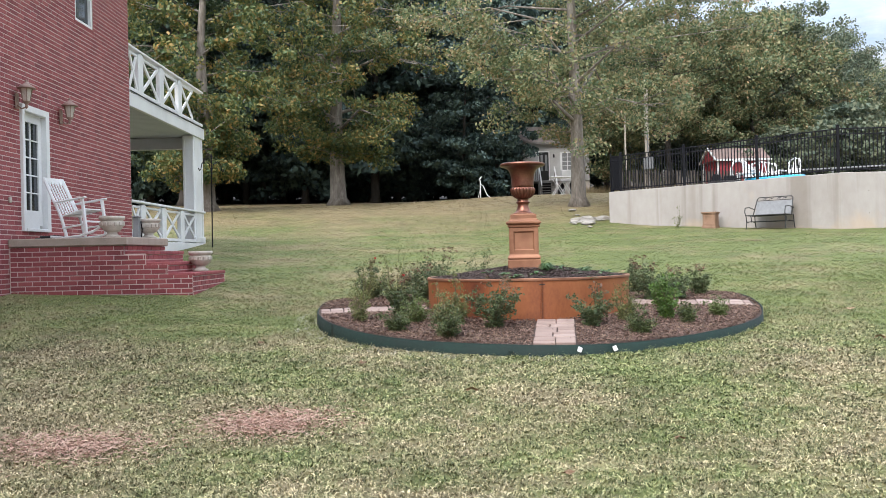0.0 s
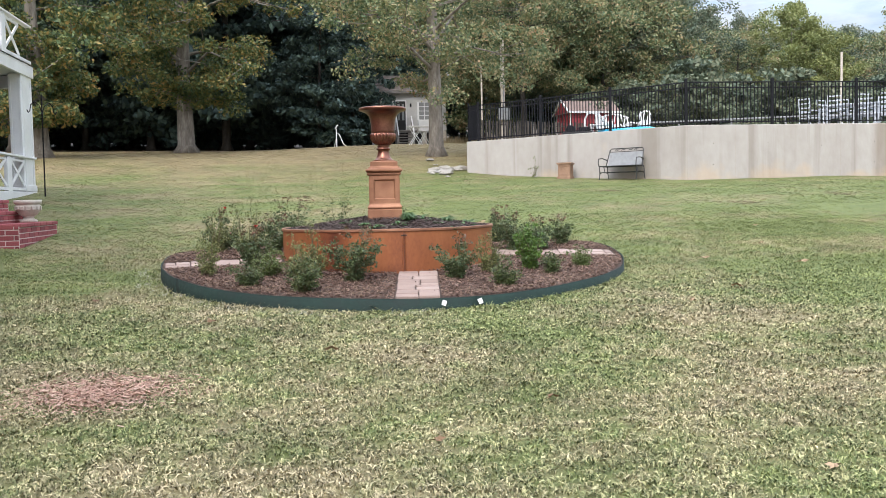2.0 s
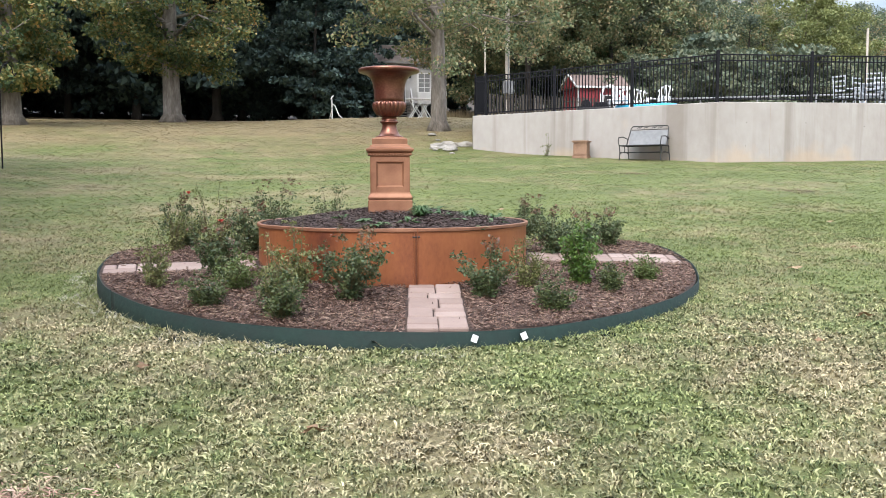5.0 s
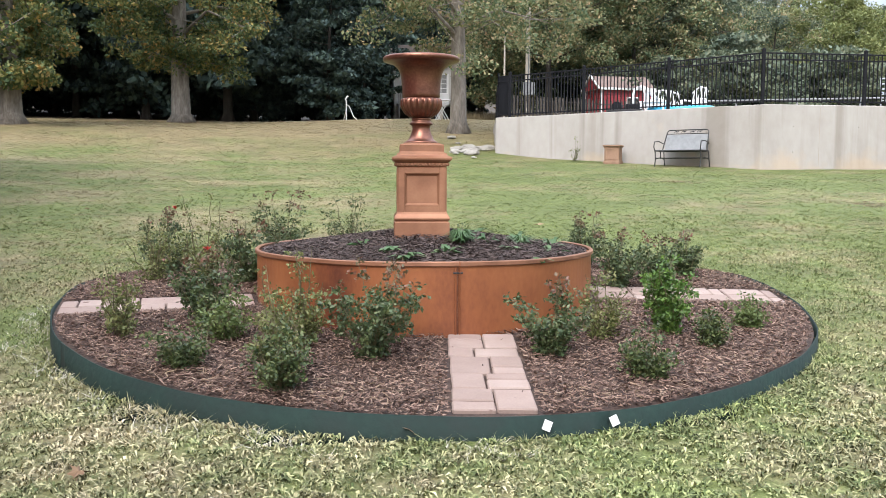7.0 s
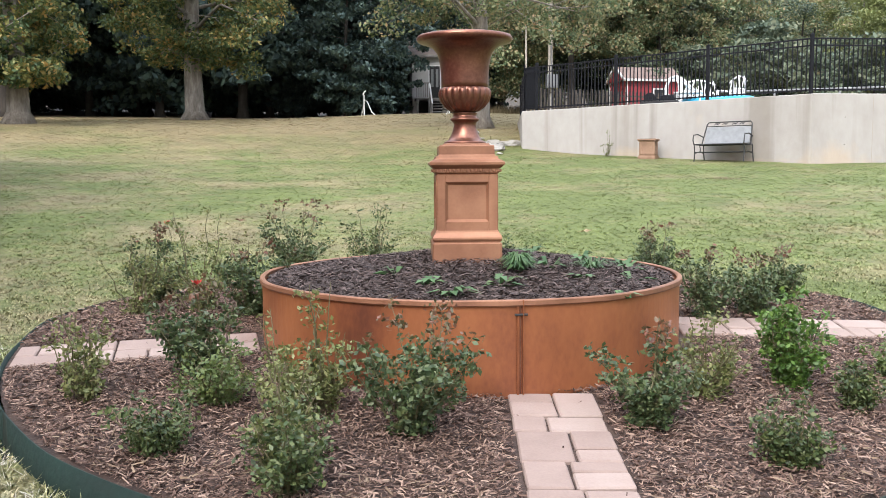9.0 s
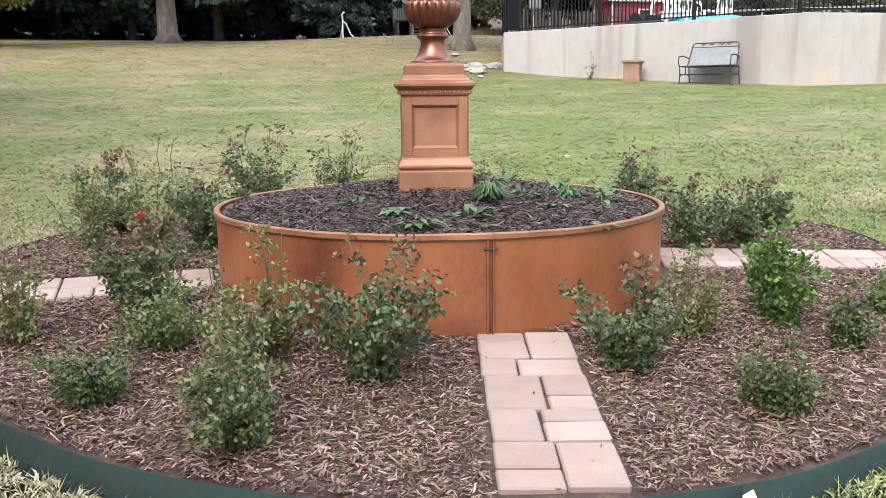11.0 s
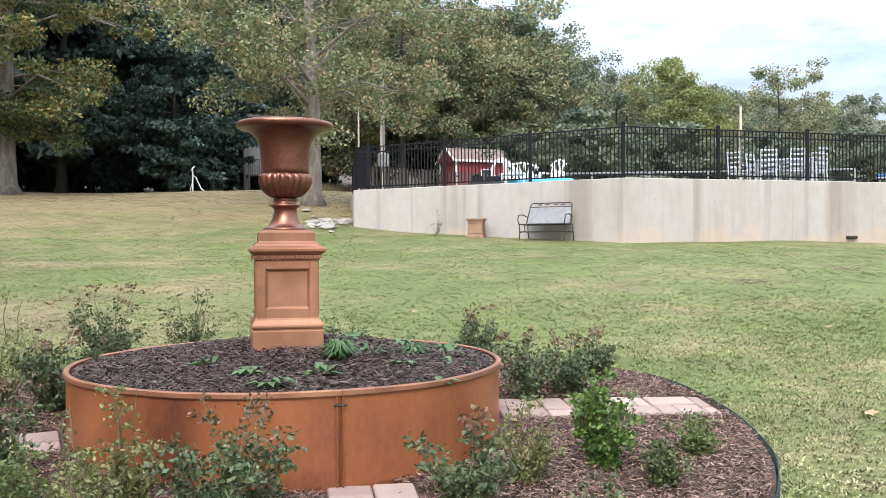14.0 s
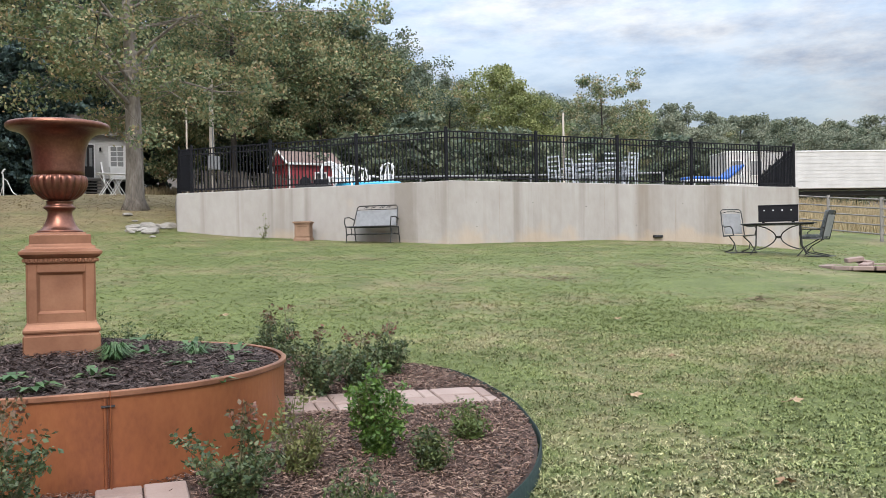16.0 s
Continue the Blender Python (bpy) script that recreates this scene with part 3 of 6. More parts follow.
def build_edging():
    e = thing("bed_edging", pose(0, 0, 0), "dark green metal lawn edging round the flower bed", "garden edging")
    n = 180
    cuts = [0, 34, 70, 104, 140, 180]
    for c0, c1 in zip(cuts, cuts[1:]):
        v, f = [], []
        for k in range(c0, c1 + 1):
            a = 2 * math.pi * (k - 0.004 * (k == c1)) / n
            wob = 0.006 * math.sin(a * 9) + 0.004 * math.sin(a * 23 + 1)
            top = float(bed_z(BED[0] + BED_R * math.cos(a), BED[1] + BED_R * math.sin(a))) + 0.012 + 0.006 * math.sin(a * 7 + 2)
            for r, z in ((BED_R - .004 + wob, top), (BED_R + .004 + wob, top), (BED_R + .012 + wob, top - 0.30), (BED_R + .004 + wob, top - .30)):
                v.append((BED[0] + r * math.cos(a), BED[1] + r * math.sin(a), z))
        m = c1 - c0
        for k in range(m):
            for j in range(4):
                f.append((k * 4 + j, k * 4 + (j + 1) % 4, k * 4 + 4 + (j + 1) % 4, k * 4 + 4 + j))
        f += [(3, 2, 1, 0), tuple(m * 4 + j for j in range(4))]
        part("edging_strip", Shape().add(v, f), M_EDGING, e, smooth=True)
    # two small white price tags stuck to the outside
    for ang, tilt in ((-86.9, 25), (-79.6, -20)):
        a = radians(ang)
        p = (BED[0] + (BED_R + .02) * math.cos(a), BED[1] + (BED_R + .02) * math.sin(a), 0.455)
        part("tag", Shape().box(0, 0, 0, .042, .003, .048, .001), M_WHITE, e, "small white plastic tag", m=pose(*p, -15, tilt, ang + 90))


PATHS = [((1.215, 9.74), (1.03, 8.40), .41), ((2.28, 10.84), (3.66, 10.60), .38), ((-.20, 10.78), (-1.47, 10.62), .36)]


def chips(name, label, material, n, spot, rng, size=(.03, .09), category="mulch"):
    """Shreds of bark lying about: thin four-sided slivers."""
    x, y, z = spot(n, rng)
    ok = np.ones(len(x), bool)
    for (ax, ay), (bx, by), w in PATHS:
        L = math.hypot(bx - ax, by - ay)
        u, v = ((x - ax) * (bx - ax) + (y - ay) * (by - ay)) / L, ((x - ax) * (by - ay) - (y - ay) * (bx - ax)) / L
        ok &= ~((u > -.02) & (u < L + .02) & (np.abs(v) < w / 2 + .012)) | (rng.random(len(x)) < .005)
    if category == "mulch":
        ok &= np.hypot(x - BED[0], y - BED[1]) < BED_R - .03
    x, y, z = x[ok], y[ok], z[ok]
    n = len(x)
    a, L, w = rng.uniform(0, 2 * np.pi, n), rng.uniform(*size, n), rng.uniform(.003, .009, n)
    tl, t2 = rng.normal(0, .28, n), rng.normal(0, .5, n)
    d = np.stack([np.cos(a) * np.cos(tl), np.sin(a) * np.cos(tl), np.sin(tl)], -1) * L[:, None] / 2
    s = np.stack([-np.sin(a) * np.cos(t2), np.cos(a) * np.cos(t2), np.sin(t2)], -1) * w[:, None] / 2
    p = np.stack([x, y, z + rng.uniform(.002, .03, n)], -1)
    v = np.stack([p - d * .7 - s, p + d - s * .6, p + d * .8 + s, p - d + s * .7], 1).reshape(-1, 3)
    return tagged(new(name, raw_mesh(name, v, np.arange(len(v)).reshape(-1, 4), material)), label, category, kind="stuff")


def ring_spot(cx, cy, r0, r1, zf):
    def f(n, rng):
        r, a = np.sqrt(rng.uniform(r0 ** 2, r1 ** 2, n)), rng.uniform(0, 2 * np.pi, n)
        x, y = cx + r * np.cos(a), cy + r * np.sin(a)
        return x, y, zf(x, y)
    return f


def blob_spot(cx, cy, rx, ry):
    def f(n, rng):
        x, y = cx + rng.normal(0, rx, n), cy + rng.normal(0, ry, n)
        return x, y, height(x, y) + rng.uniform(.006, .042, n)
    return f


RING_TOP, SOIL, MOUND = 1.085, 1.045, .17


def build_ring():
    e = thing("raised_planter", pose(*RING, 0), "round copper-coloured sheet metal planter ring with a seam", "planter")
    n, zb = 128, 0.5
    def band(r0, r1, z0, z1, a0=0, a1=n):
        v, f = [], []
        for k in range(a0, a1 + 1):
            a = 2 * math.pi * k / n
            for r, z in ((r0, z0), (r1, z0), (r1, z1), (r0, z1)):
                v.append((r * math.cos(a), r * math.sin(a), z))
        for k in range(a1 - a0):
            for j in range(4):
                f.append((k * 4 + j, k * 4 + (j + 1) % 4, k * 4 + 4 + (j + 1) % 4, k * 4 + 4 + j))
        return Shape().add(v, f)
    seam = -88.0
    turn = pose(0, 0, 0, 0, 0, seam)
    part("ring_wall", band(RING_R - .012, RING_R - .004, zb, RING_TOP - .03), M_COPPER, e, smooth=False, m=turn)
    rim = [(-.020, -.004), (-.012, .001), (.004, .001), (.010, -.004), (.011, -.024), (.006, -.030), (-.004, -.030), (-.012, -.020)]
    v, f, k8 = [], [], len(rim)
    for k in range(n):
        a = 2 * math.pi * k / n
        dent = .0012 * math.sin(a * 7) + .0004 * math.sin(a * 19 + 2)
        for dr, dz in rim:
            v.append(((RING_R + dr) * math.cos(a), (RING_R + dr) * math.sin(a), RING_TOP + dz + dent))
    for k in range(n):
        for j in range(k8):
            f.append((k * k8 + j, ((k + 1) % n) * k8 + j, ((k + 1) % n) * k8 + (j + 1) % k8, k * k8 + (j + 1) % k8))
    part("rolled_rim", Shape().add(v, f), M_TERRA, e, "lighter folded copper rim")
    s = Shape().box(RING_R + .004, .010, (zb + RING_TOP) / 2, .020, .006, RING_TOP + .006 - zb, .002).box(RING_R + .002, -.014, (zb + RING_TOP - .03) / 2, .010, .012, RING_TOP - .03 - zb, .003)
    part("seam_flange", s, M_COPPER, e, "dark folded seam flange", m=turn)
    part("seam_gap", Shape().box(RING_R - .004, .0, (zb + RING_TOP - .03) / 2, .006, .006, RING_TOP - .03 - zb), M_URN, e, "dark gap of the seam", m=turn)
    part("seam_bolt", Shape().tube([(RING_R + .008, -.03, RING_TOP - .068), (RING_R + .008, .03, RING_TOP - .068)], .006, 6), M_IRON, e, m=turn)
    # soil surface
    v, f = [(0, 0, SOIL + MOUND)], []
    rr = (.4, .8, 1.1, RING_R - .012)
    for i, r in enumerate(rr):
        for k in range(48):
            a = 2 * math.pi * k / 48
            v.append((r * math.cos(a), r * math.sin(a), SOIL + MOUND * (1 - r / RING_R) + .02 * noise.noise((r * 3 * math.cos(a), r * 3 * math.sin(a), 4))))
    for k in range(48):
        f.append((0, 1 + k, 1 + (k + 1) % 48))
        for i in range(3):
            f.append((1 + i * 48 + k, 1 + (i + 1) * 48 + k, 1 + (i + 1) * 48 + (k + 1) % 48, 1 + i * 48 + (k + 1) % 48))
    part("soil", Shape().add(v, f), M_MULCH, e, "dark mulch filling", smooth=True)


build_bed()
build_edging()
build_ring()
chips("bark_mulch", "shredded brown and grey bark chips", M_CHIP, 150000, ring_spot(*BED, 1.25, BED_R - .03, bed_z), rng, (.010, .046))
chips("planter_mulch", "dark shredded bark inside the planter ring", M_CHIPD, 44000,
      ring_spot(*RING, 0.0, RING_R - .04, lambda x, y: SOIL + MOUND * (1 - np.hypot(x - RING[0], y - RING[1]) / RING_R)), rng, (.012, .05))
for x, y, rx, ry in ((.35, 8.75, .28, .10), (-.45, 9.05, .22, .12), (-.9, 9.35, .16, .15), (1.9, 8.65, .3, .08), (2.6, 9.05, .2, .16)):
    chips("dry_clippings", "thin tan strands of dry grass lying on the mulch", M_CLIPPING, 130, (lambda cx, cy, sx, sy: lambda n, g: (lambda u, v: (u, v, bed_z(u, v) + .008))(g.normal(cx, sx, n), g.normal(cy, sy, n).clip(8.55, 12)))(x, y, rx, ry), rng, (.02, .06))
chips("red_bark_patch", "loose reddish wood chips spilt on the lawn", M_REDCHIP, 4200, blob_spot(-1.22, 6.12, .22, .19), rng, (.015, .055), "wood chips")
chips("red_bark_patch", "thin scatter of reddish wood chips on the lawn", M_REDCHIP, 3000, blob_spot(-2.36, 5.55, .26, .16), rng, (.015, .055), "wood chips")


# ---- pedestal and urn ----
def build_pedestal():
    base = 1.075
    e = thing("pedestal", pose(.985, 10.82, base, 0, 0, -5), "square terracotta-coloured pedestal with panels and dentil cornice", "pedestal")
    def square(rows):
        """A square moulding from (width, height) rows."""
        return Shape().lathe([(w * math.sqrt(.5), z) for w, z in rows], 4, turn=math.pi / 4)
    part("plinth", Shape().box(0, 0, .09, .392, .392, .232, .007), M_TERRA, e)
    part("base_moulding", square([(.372, .204), (.372, .214), (.386, .218), (.392, .226), (.390, .236), (.380, .246), (.366, .256), (.356, .264), (.352, .272), (.342, .278), (.338, .29)]), M_TERRA, e)
    part("shaft", Shape().box(0, 0, .43, .318, .318, .32, .004), M_TERRA, e)
    for k in range(4):
        q = pose(0, 0, 0, 0, 0, 90 * k)
        s = Shape()
        for x, z, w, h in ((-.144, .43, .046, .318), (.144, .43, .046, .318), (0, .567, .242, .044), (0, .297, .242, .052)):
            s.box(x, -.166, z, w, .018, h, .002)
        part("panel_frame", s, M_TERRA, e, m=q)
        # bevelled inner moulding, then a raised field
        o, t = [(-.121, .323), (.121, .323), (.121, .545), (-.121, .545)], [(-.107, .337), (.107, .337), (.107, .531), (-.107, .531)]
        part("panel_moulding", Shape().add([(x, -.176, z) for x, z in o] + [(x, -.1615, z) for x, z in t], [(i, (i + 1) % 4, 4 + (i + 1) % 4, 4 + i) for i in range(4)]), M_TERRA, e, m=q)
    dentil = Shape().box(0, 0, 0, .014, .018, .018, .003).mesh("dentil", M_TERRA)
    part("frieze", square([(.338, .586), (.342, .592), (.358, .598), (.358, .622), (.372, .626)]), M_TERRA, e)
    for k in range(4):
        for i in range(15):
            o = new("dentil", dentil)
            o.parent, o.matrix_basis = e, pose(0, 0, 0, 0, 0, 90 * k) @ pose(-.172 + i * .0246, -.184, .611)
    part("cornice", square([(.366, .622), (.384, .628), (.396, .634), (.406, .640), (.418, .643), (.420, .656), (.412, .660), (.40, .664)]), M_TERRA, e)
    part("cap", square([(.41, .658), (.385, .668), (.36, .673), (.348, .682), (.345, .690)]), M_TERRA, e)
    u = thing("urn", pose(.985, 10.82, base + .688, 0, 0, -5), "large bronze-copper urn with a flared lip and fluted bowl", "urn")
    part("base_block", square([(.322, .0), (.318, .008), (.312, .012), (.310, .058), (.302, .064), (.262, .066), (.258, .074), (.24, .076)]), M_TERRA, u)
    foot = [(.120, .074), (.122, .082), (.114, .089), (.100, .095), (.087, .112), (.076, .135), (.068, .158), (.064, .180), (.066, .196), (.075, .204), (.084, .209), (.084, .220), (.070, .226), (.067, .242), (.074, .248), (.07, .252)]
    part("foot", Shape().lathe(foot, 40), M_URN, u, smooth=True)
    n = 160
    prof = [(.045, .252), (.085, .262), (.115, .285), (.136, .315), (.147, .345), (.148, .372), (.142, .388), (.133, .394)]
    lob = [0, .05, .09, .11, .11, .09, .05, 0]
    v, f = [], []
    for (r, z), lb in zip(prof, lob):
        for k in range(n):
            a = 2 * math.pi * k / n
            q = r * (1 + lb * (abs(math.sin(a * 10)) - .7))
            v.append((q * math.cos(a), q * math.sin(a), z))
    for i in range(len(prof) - 1):
        for k in range(n):
            f.append((i * n + k, i * n + (k + 1) % n, (i + 1) * n + (k + 1) % n, (i + 1) * n + k))
    part("fluted_bowl", Shape().add(v, f), M_URN, u, smooth=True)
    body = [(.134, .39), (.134, .42), (.136, .47), (.141, .52), (.149, .56), (.160, .590), (.178, .614), (.202, .631), (.232, .643), (.258, .648), (.269, .654), (.274, .664), (.273, .676), (.266, .684), (.256, .687), (.240, .680), (.215, .668), (.175, .630), (.15, .58), (.02, .56)]
    part("body", Shape().lathe(body, 64), M_URN, u, smooth=True)


build_pedestal()


# ---- retaining wall, terrace and fence ----
WALL_TOP = 3.32
WALL_PTS = [(6.95, 36.7), (5.75, 30.6), (10.88, 24.28), (22.62, 23.85), (31.7, 33.4)]


def build_wall():
    wall = thing("retaining_wall", pose(0, 0, 0), "pale weathered concrete retaining wall with vertical stains", "wall", kind="structure")
    pts = [Vector((*p, 0)) for p in WALL_PTS]
    offs = []
    for i, p in enumerate(pts):
        a = (pts[i] - pts[i - 1]).normalized() if i else (pts[1] - pts[0]).normalized()
        b = (pts[i + 1] - pts[i]).normalized() if i < len(pts) - 1 else a
        na, nb = Vector((-a.y, a.x, 0)), Vector((-b.y, b.x, 0))
        nn = (na + nb).normalized()
        offs.append(p + nn * (0.25 / max(.4, nn.dot(na))))
    for i in range(len(pts) - 1):
        s, m = Shape(), 14
        v, f = [], []
        for k in range(m + 1):
            t = k / m
            p, q = pts[i].lerp(pts[i + 1], t), offs[i].lerp(offs[i + 1], t)
            zb = min(gz(p.x, p.y), gz(q.x, q.y), WALL_TOP - .2) - .4
            wob = 0.008 * math.sin(t * 17 + i)
            for r, z in ((p, zb), (p, WALL_TOP - .015 + wob * .4), (p.lerp(q, .06), WALL_TOP + wob * .4), (q.lerp(p, .06), WALL_TOP + wob * .4), (q, WALL_TOP - .015), (q, zb)):
                v.append((r.x, r.y, z))
        for k in range(m):
            for j in range(6):
                f.append((k * 6 + j, k * 6 + (j + 1) % 6, k * 6 + 6 + (j + 1) % 6, k * 6 + 6 + j))
        f += [tuple(range(6)), tuple(m * 6 + j for j in range(5, -1, -1))]
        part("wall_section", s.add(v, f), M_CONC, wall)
    # form-tie plugs in two rows, form joints, and a drain outlet
    a, b = pts[2], pts[3]
    d = (b - a).normalized()
    ang = math.degrees(math.atan2(d.y, d.x))
    for k in range(7):
        p = a + d * (0.75 + 1.63 * k)
        for z in ((2.75,) if k % 3 else (2.2, 2.8)):
            part("tie_hole", Shape().tube([(0, -.004, 0), (0, .01, 0)], .011, 8), M_DARK, wall, m=pose(p.x, p.y, z + .05 * math.sin(k * 2.1), 0, 0, ang))
    for t, w in ((1.4, .008), (4.6, .006), (7.0, .010), (9.5, .006)):
        p = a + d * t
        part("form_joint", Shape().box(0, -.0005, 0, w * .6, .004, 1.5), M_STONE, wall, m=pose(p.x, p.y, 2.5, 0, 0, ang))
    p = a + d * 6.35
    part("drain_outlet", Shape().box(0, -.03, 0, .30, .10, .07, .012), M_DARK, wall, "black plastic drain outlet", m=pose(p.x, p.y, gz(p.x, p.y) + .13, 0, 0, ang))
    v = [(p[0], p[1], WALL_TOP - .06) for p in WALL_PTS] + [(36, 60, WALL_TOP - .06), (9, 60, WALL_TOP - .06)]
    tagged(part("terrace", Shape().add(v, [tuple(range(len(v)))[::-1]]), M_TERRACE), "level concrete pool terrace behind the wall", "terrace", kind="structure")


def build_panel():
    """One 2.4 m length of black fence, its post at the start."""
    e = thing("fence_panel", pose(0, 0, 0), "black powder-coated metal pool fence on the concrete wall", "fence", "pool fence panels")
    part("post", Shape().box(0, 0, .64, .07, .07, 1.30, .006), M_BLACK, e)
    part("post_cap", Shape().box(0, 0, 1.30, .076, .076, .018, .004).tube([(0, 0, 1.305), (0, 0, 1.335)], [.03, .004], 8), M_BLACK, e)
    for z in (.09, 1.06, 1.21):
        part("rail", Shape().box(1.2, 0, z, 2.34, .028, .032, .003), M_BLACK, e)
    pk = Shape().box(0, 0, .64, .021, .021, 1.17).mesh("picket", M_BLACK)
    for k in range(23):
        o = new("picket", pk)
        o.parent, o.matrix_basis = e, pose(.1 * (k + 1), 0, 0)
    return e


def build_fence():
    """Panels of 2.57 m run out both ways from the wall's front corner; a short one fills each end."""
    first, used = build_panel(), False
    for i in range(len(WALL_PTS) - 1):
        a, b = Vector(WALL_PTS[i]), Vector(WALL_PTS[i + 1])
        d, L = (b - a).normalized(), (b - a).length
        nrm = Vector((-d.y, d.x)) * .12
        full = int(L / 2.57)
        cuts = [min(L, 2.57 * k) for k in range(full + 1)] + [L]
        if i == 1:
            cuts = [L - c for c in reversed(cuts)]
        for c0, c1 in zip(cuts, cuts[1:]):
            if c1 - c0 < .1:
                continue
            p, sc = a + d * c0 + nrm, (c1 - c0) / 2.4
            m = pose(p.x, p.y, WALL_TOP, 0, 0, math.degrees(math.atan2(d.y, d.x)))
            o = copy_thing(first, m) if used else first
            o.matrix_basis, used = m, True
            o.scale = (sc, 1, 1)


build_wall()
build_fence()

# ---- brick house ----
WX, CORNER = -6.5, 18.65
DOOR = (13.76, 14.70, 1.86, 3.84)
WINDOW = (15.95, 16.75, 5.70, 7.15)
COURSE, BRICK_L = 0.0735, 0.222


def lay_bricks(name_parent, spans, place, joined_name, want, holes=(), along=0.0):
    """Running-bond bricks on a face. spans: (u0, u1, z0, z1); place: (u, z) to a pose; want: which become parts of their own."""
    shared, rest = {}, Shape()
    u0, u1, z0, z1 = spans
    row = 0
    z = z0
    while z + COURSE <= z1 + 1e-6:
        u = u0 - (BRICK_L / 2 if row % 2 else 0)
        while u < u1:
            a, b = max(u, u0), min(u + BRICK_L, u1)
            pieces = [(a, b)]
            for h0, h1, k0, k1 in holes:
                if z + COURSE * .6 > k0 and z + COURSE * .4 < k1:
                    pieces = [q for p, r in pieces for q in ((p, min(r, h0)), (max(p, h1), r)) if q[1] - q[0] > .02]
            for p, r in pieces:
                w = round(r - p - .014, 3)
                if w < .012:
                    continue
                m = place((p + r) / 2, z + COURSE / 2)
                if want(p, z):
                    if w not in shared:
                        shared[w] = Shape().box(0, 0, 0, w, .010, COURSE - .014, .003).mesh("brick", M_BRICKP)
                    o = new("brick", shared[w])
                    o.parent, o.matrix_basis = name_parent, m
                else:
                    rest.box(0, 0, 0, w, .010, COURSE - .014, .003, m)
            u += BRICK_L
        row += 1
        z += COURSE
    if rest.v:
        o = part(joined_name, rest, M_BRICK, name_parent)
        o["kind"] = "stuff"


def build_house():
    h = thing("house", pose(0, 0, 0), "two-storey red brick house with white porch and balcony", "house")
    # y0 lies far out of view: length added so the house shades the left lawn
    y0, zb, zt, th = -3.0, -.6, 7.9, .3
    cx = WX - th / 2
    def wallbox(a, b, c, d):
        part("wall", Shape().box(cx, (a + b) / 2, (c + d) / 2, th, b - a, d - c), M_MORTAR, h)
    dy0, dy1, dz0, dz1 = DOOR
    wy0, wy1, wz0, wz1 = WINDOW
    wallbox(12.1, dy0, zb, zt)
    wallbox(dy0, dy1, zb, dz0)
    wallbox(dy0, dy1, dz1, zt)
    wallbox(dy1, wy0, zb, zt)
    wallbox(wy0, wy1, zb, wz0)
    wallbox(wy0, wy1, wz1, zt)
    wallbox(wy1, CORNER, zb, zt)
    part("wall", Shape().box(cx, (y0 + 12.1) / 2, (zb + zt) / 2, th, 12.1 - y0, zt - zb), M_BRICK, h)
    part("wall", Shape().box(-11.9, CORNER - .15, (zb + zt) / 2, 10.2, .3, zt - zb), M_BRICK, h)
    part("wall", Shape().box(-11.9, y0 + .15, (zb + zt) / 2, 10.2, .3, zt - zb), M_BRICK, h)
    part("wall", Shape().box(-17, (y0 + CORNER) / 2, (zb + zt) / 2, .3, CORNER - y0, zt - zb), M_BRICK, h)
    part("inner_floor", Shape().box(-11.8, (y0 + CORNER) / 2, 1.75, 10.0, CORNER - y0 - .6, .1), M_GREYWOOD, h)
    part("roof", Shape().add([(-17.6, y0 - .5, zt), (-6.1, y0 - .5, zt), (-6.1, CORNER + .5, zt), (-17.6, CORNER + .5, zt), (-11.8, y0 + 2, zt + 2.6), (-11.8, CORNER - 2, zt + 2.6)],
                                 [(0, 1, 4), (1, 2, 5, 4), (2, 3, 5), (3, 0, 4, 5), (3, 2, 1, 0)]), M_ROOF, h)
    # door: white frame, recessed glazed leaf
    d = part("door", Shape().box(WX - .10, (dy0 + dy1) / 2 - .04, (dz0 + dz1) / 2, .05, dy1 - dy0 - .16, .001), M_WHITE, h, "white glazed door")
    s = Shape()
    s.box(WX - .03, dy0 + .04, (dz0 + dz1) / 2, .16, .08, dz1 - dz0, .006)
    s.box(WX - .03, dy1 - .06, (dz0 + dz1) / 2, .16, .12, dz1 - dz0, .006)
    s.box(WX - .03, (dy0 + dy1) / 2, dz1 - .05, .158, dy1 - dy0 - .2, .1, .006)
    s.box(WX - .03, (dy0 + dy1) / 2, dz0 + .025, .158, dy1 - dy0 - .2, .05, .006)
    part("door_frame", s, M_WHITE, d)
    a, b = dy0 + .08, dy1 - .12
    s = Shape()
    s.box(WX - .06, b - .06, (dz0 + dz1) / 2, .045, .12, dz1 - dz0 - .2, .004)
    s.box(WX - .06, a + .05, (dz0 + dz1) / 2, .045, .10, dz1 - dz0 - .2, .004)
    s.box(WX - .06, (a + b) / 2, dz1 - .17, .044, b - a - .22, .14, .004)
    s.box(WX - .06, (a + b) / 2, dz0 + .19, .044, b - a - .22, .30, .004)
    part("leaf_frame", s, M_WHITE, d)
    g0, g1, k0, k1 = a + .1, b - .12, dz0 + .34, dz1 - .24
    s = Shape()
    for k in range(1, 5):
        s.box(WX - .055, (g0 + g1) / 2, k0 + (k1 - k0) * k / 5, .03, g1 - g0, .018)
    s.box(WX - .055, (g0 + g1) / 2, (k0 + k1) / 2, .03, .018, k1 - k0)
    part("glazing_bar", s, M_WHITE, d)
    p = part("pane", Shape().box(WX - .065, (g0 + g1) / 2, (k0 + k1) / 2, .006, g1 - g0, k1 - k0), M_GLASS, d, "dark reflecting glass")
    p.visible_shadow = False
    # added dark sheet behind the glass, standing in for the unlit room
    part("curtain_room", Shape().box(WX - .6, (g0 + g1) / 2, (k0 + k1) / 2, .02, 1.6, 2.4), M_DARK, h)
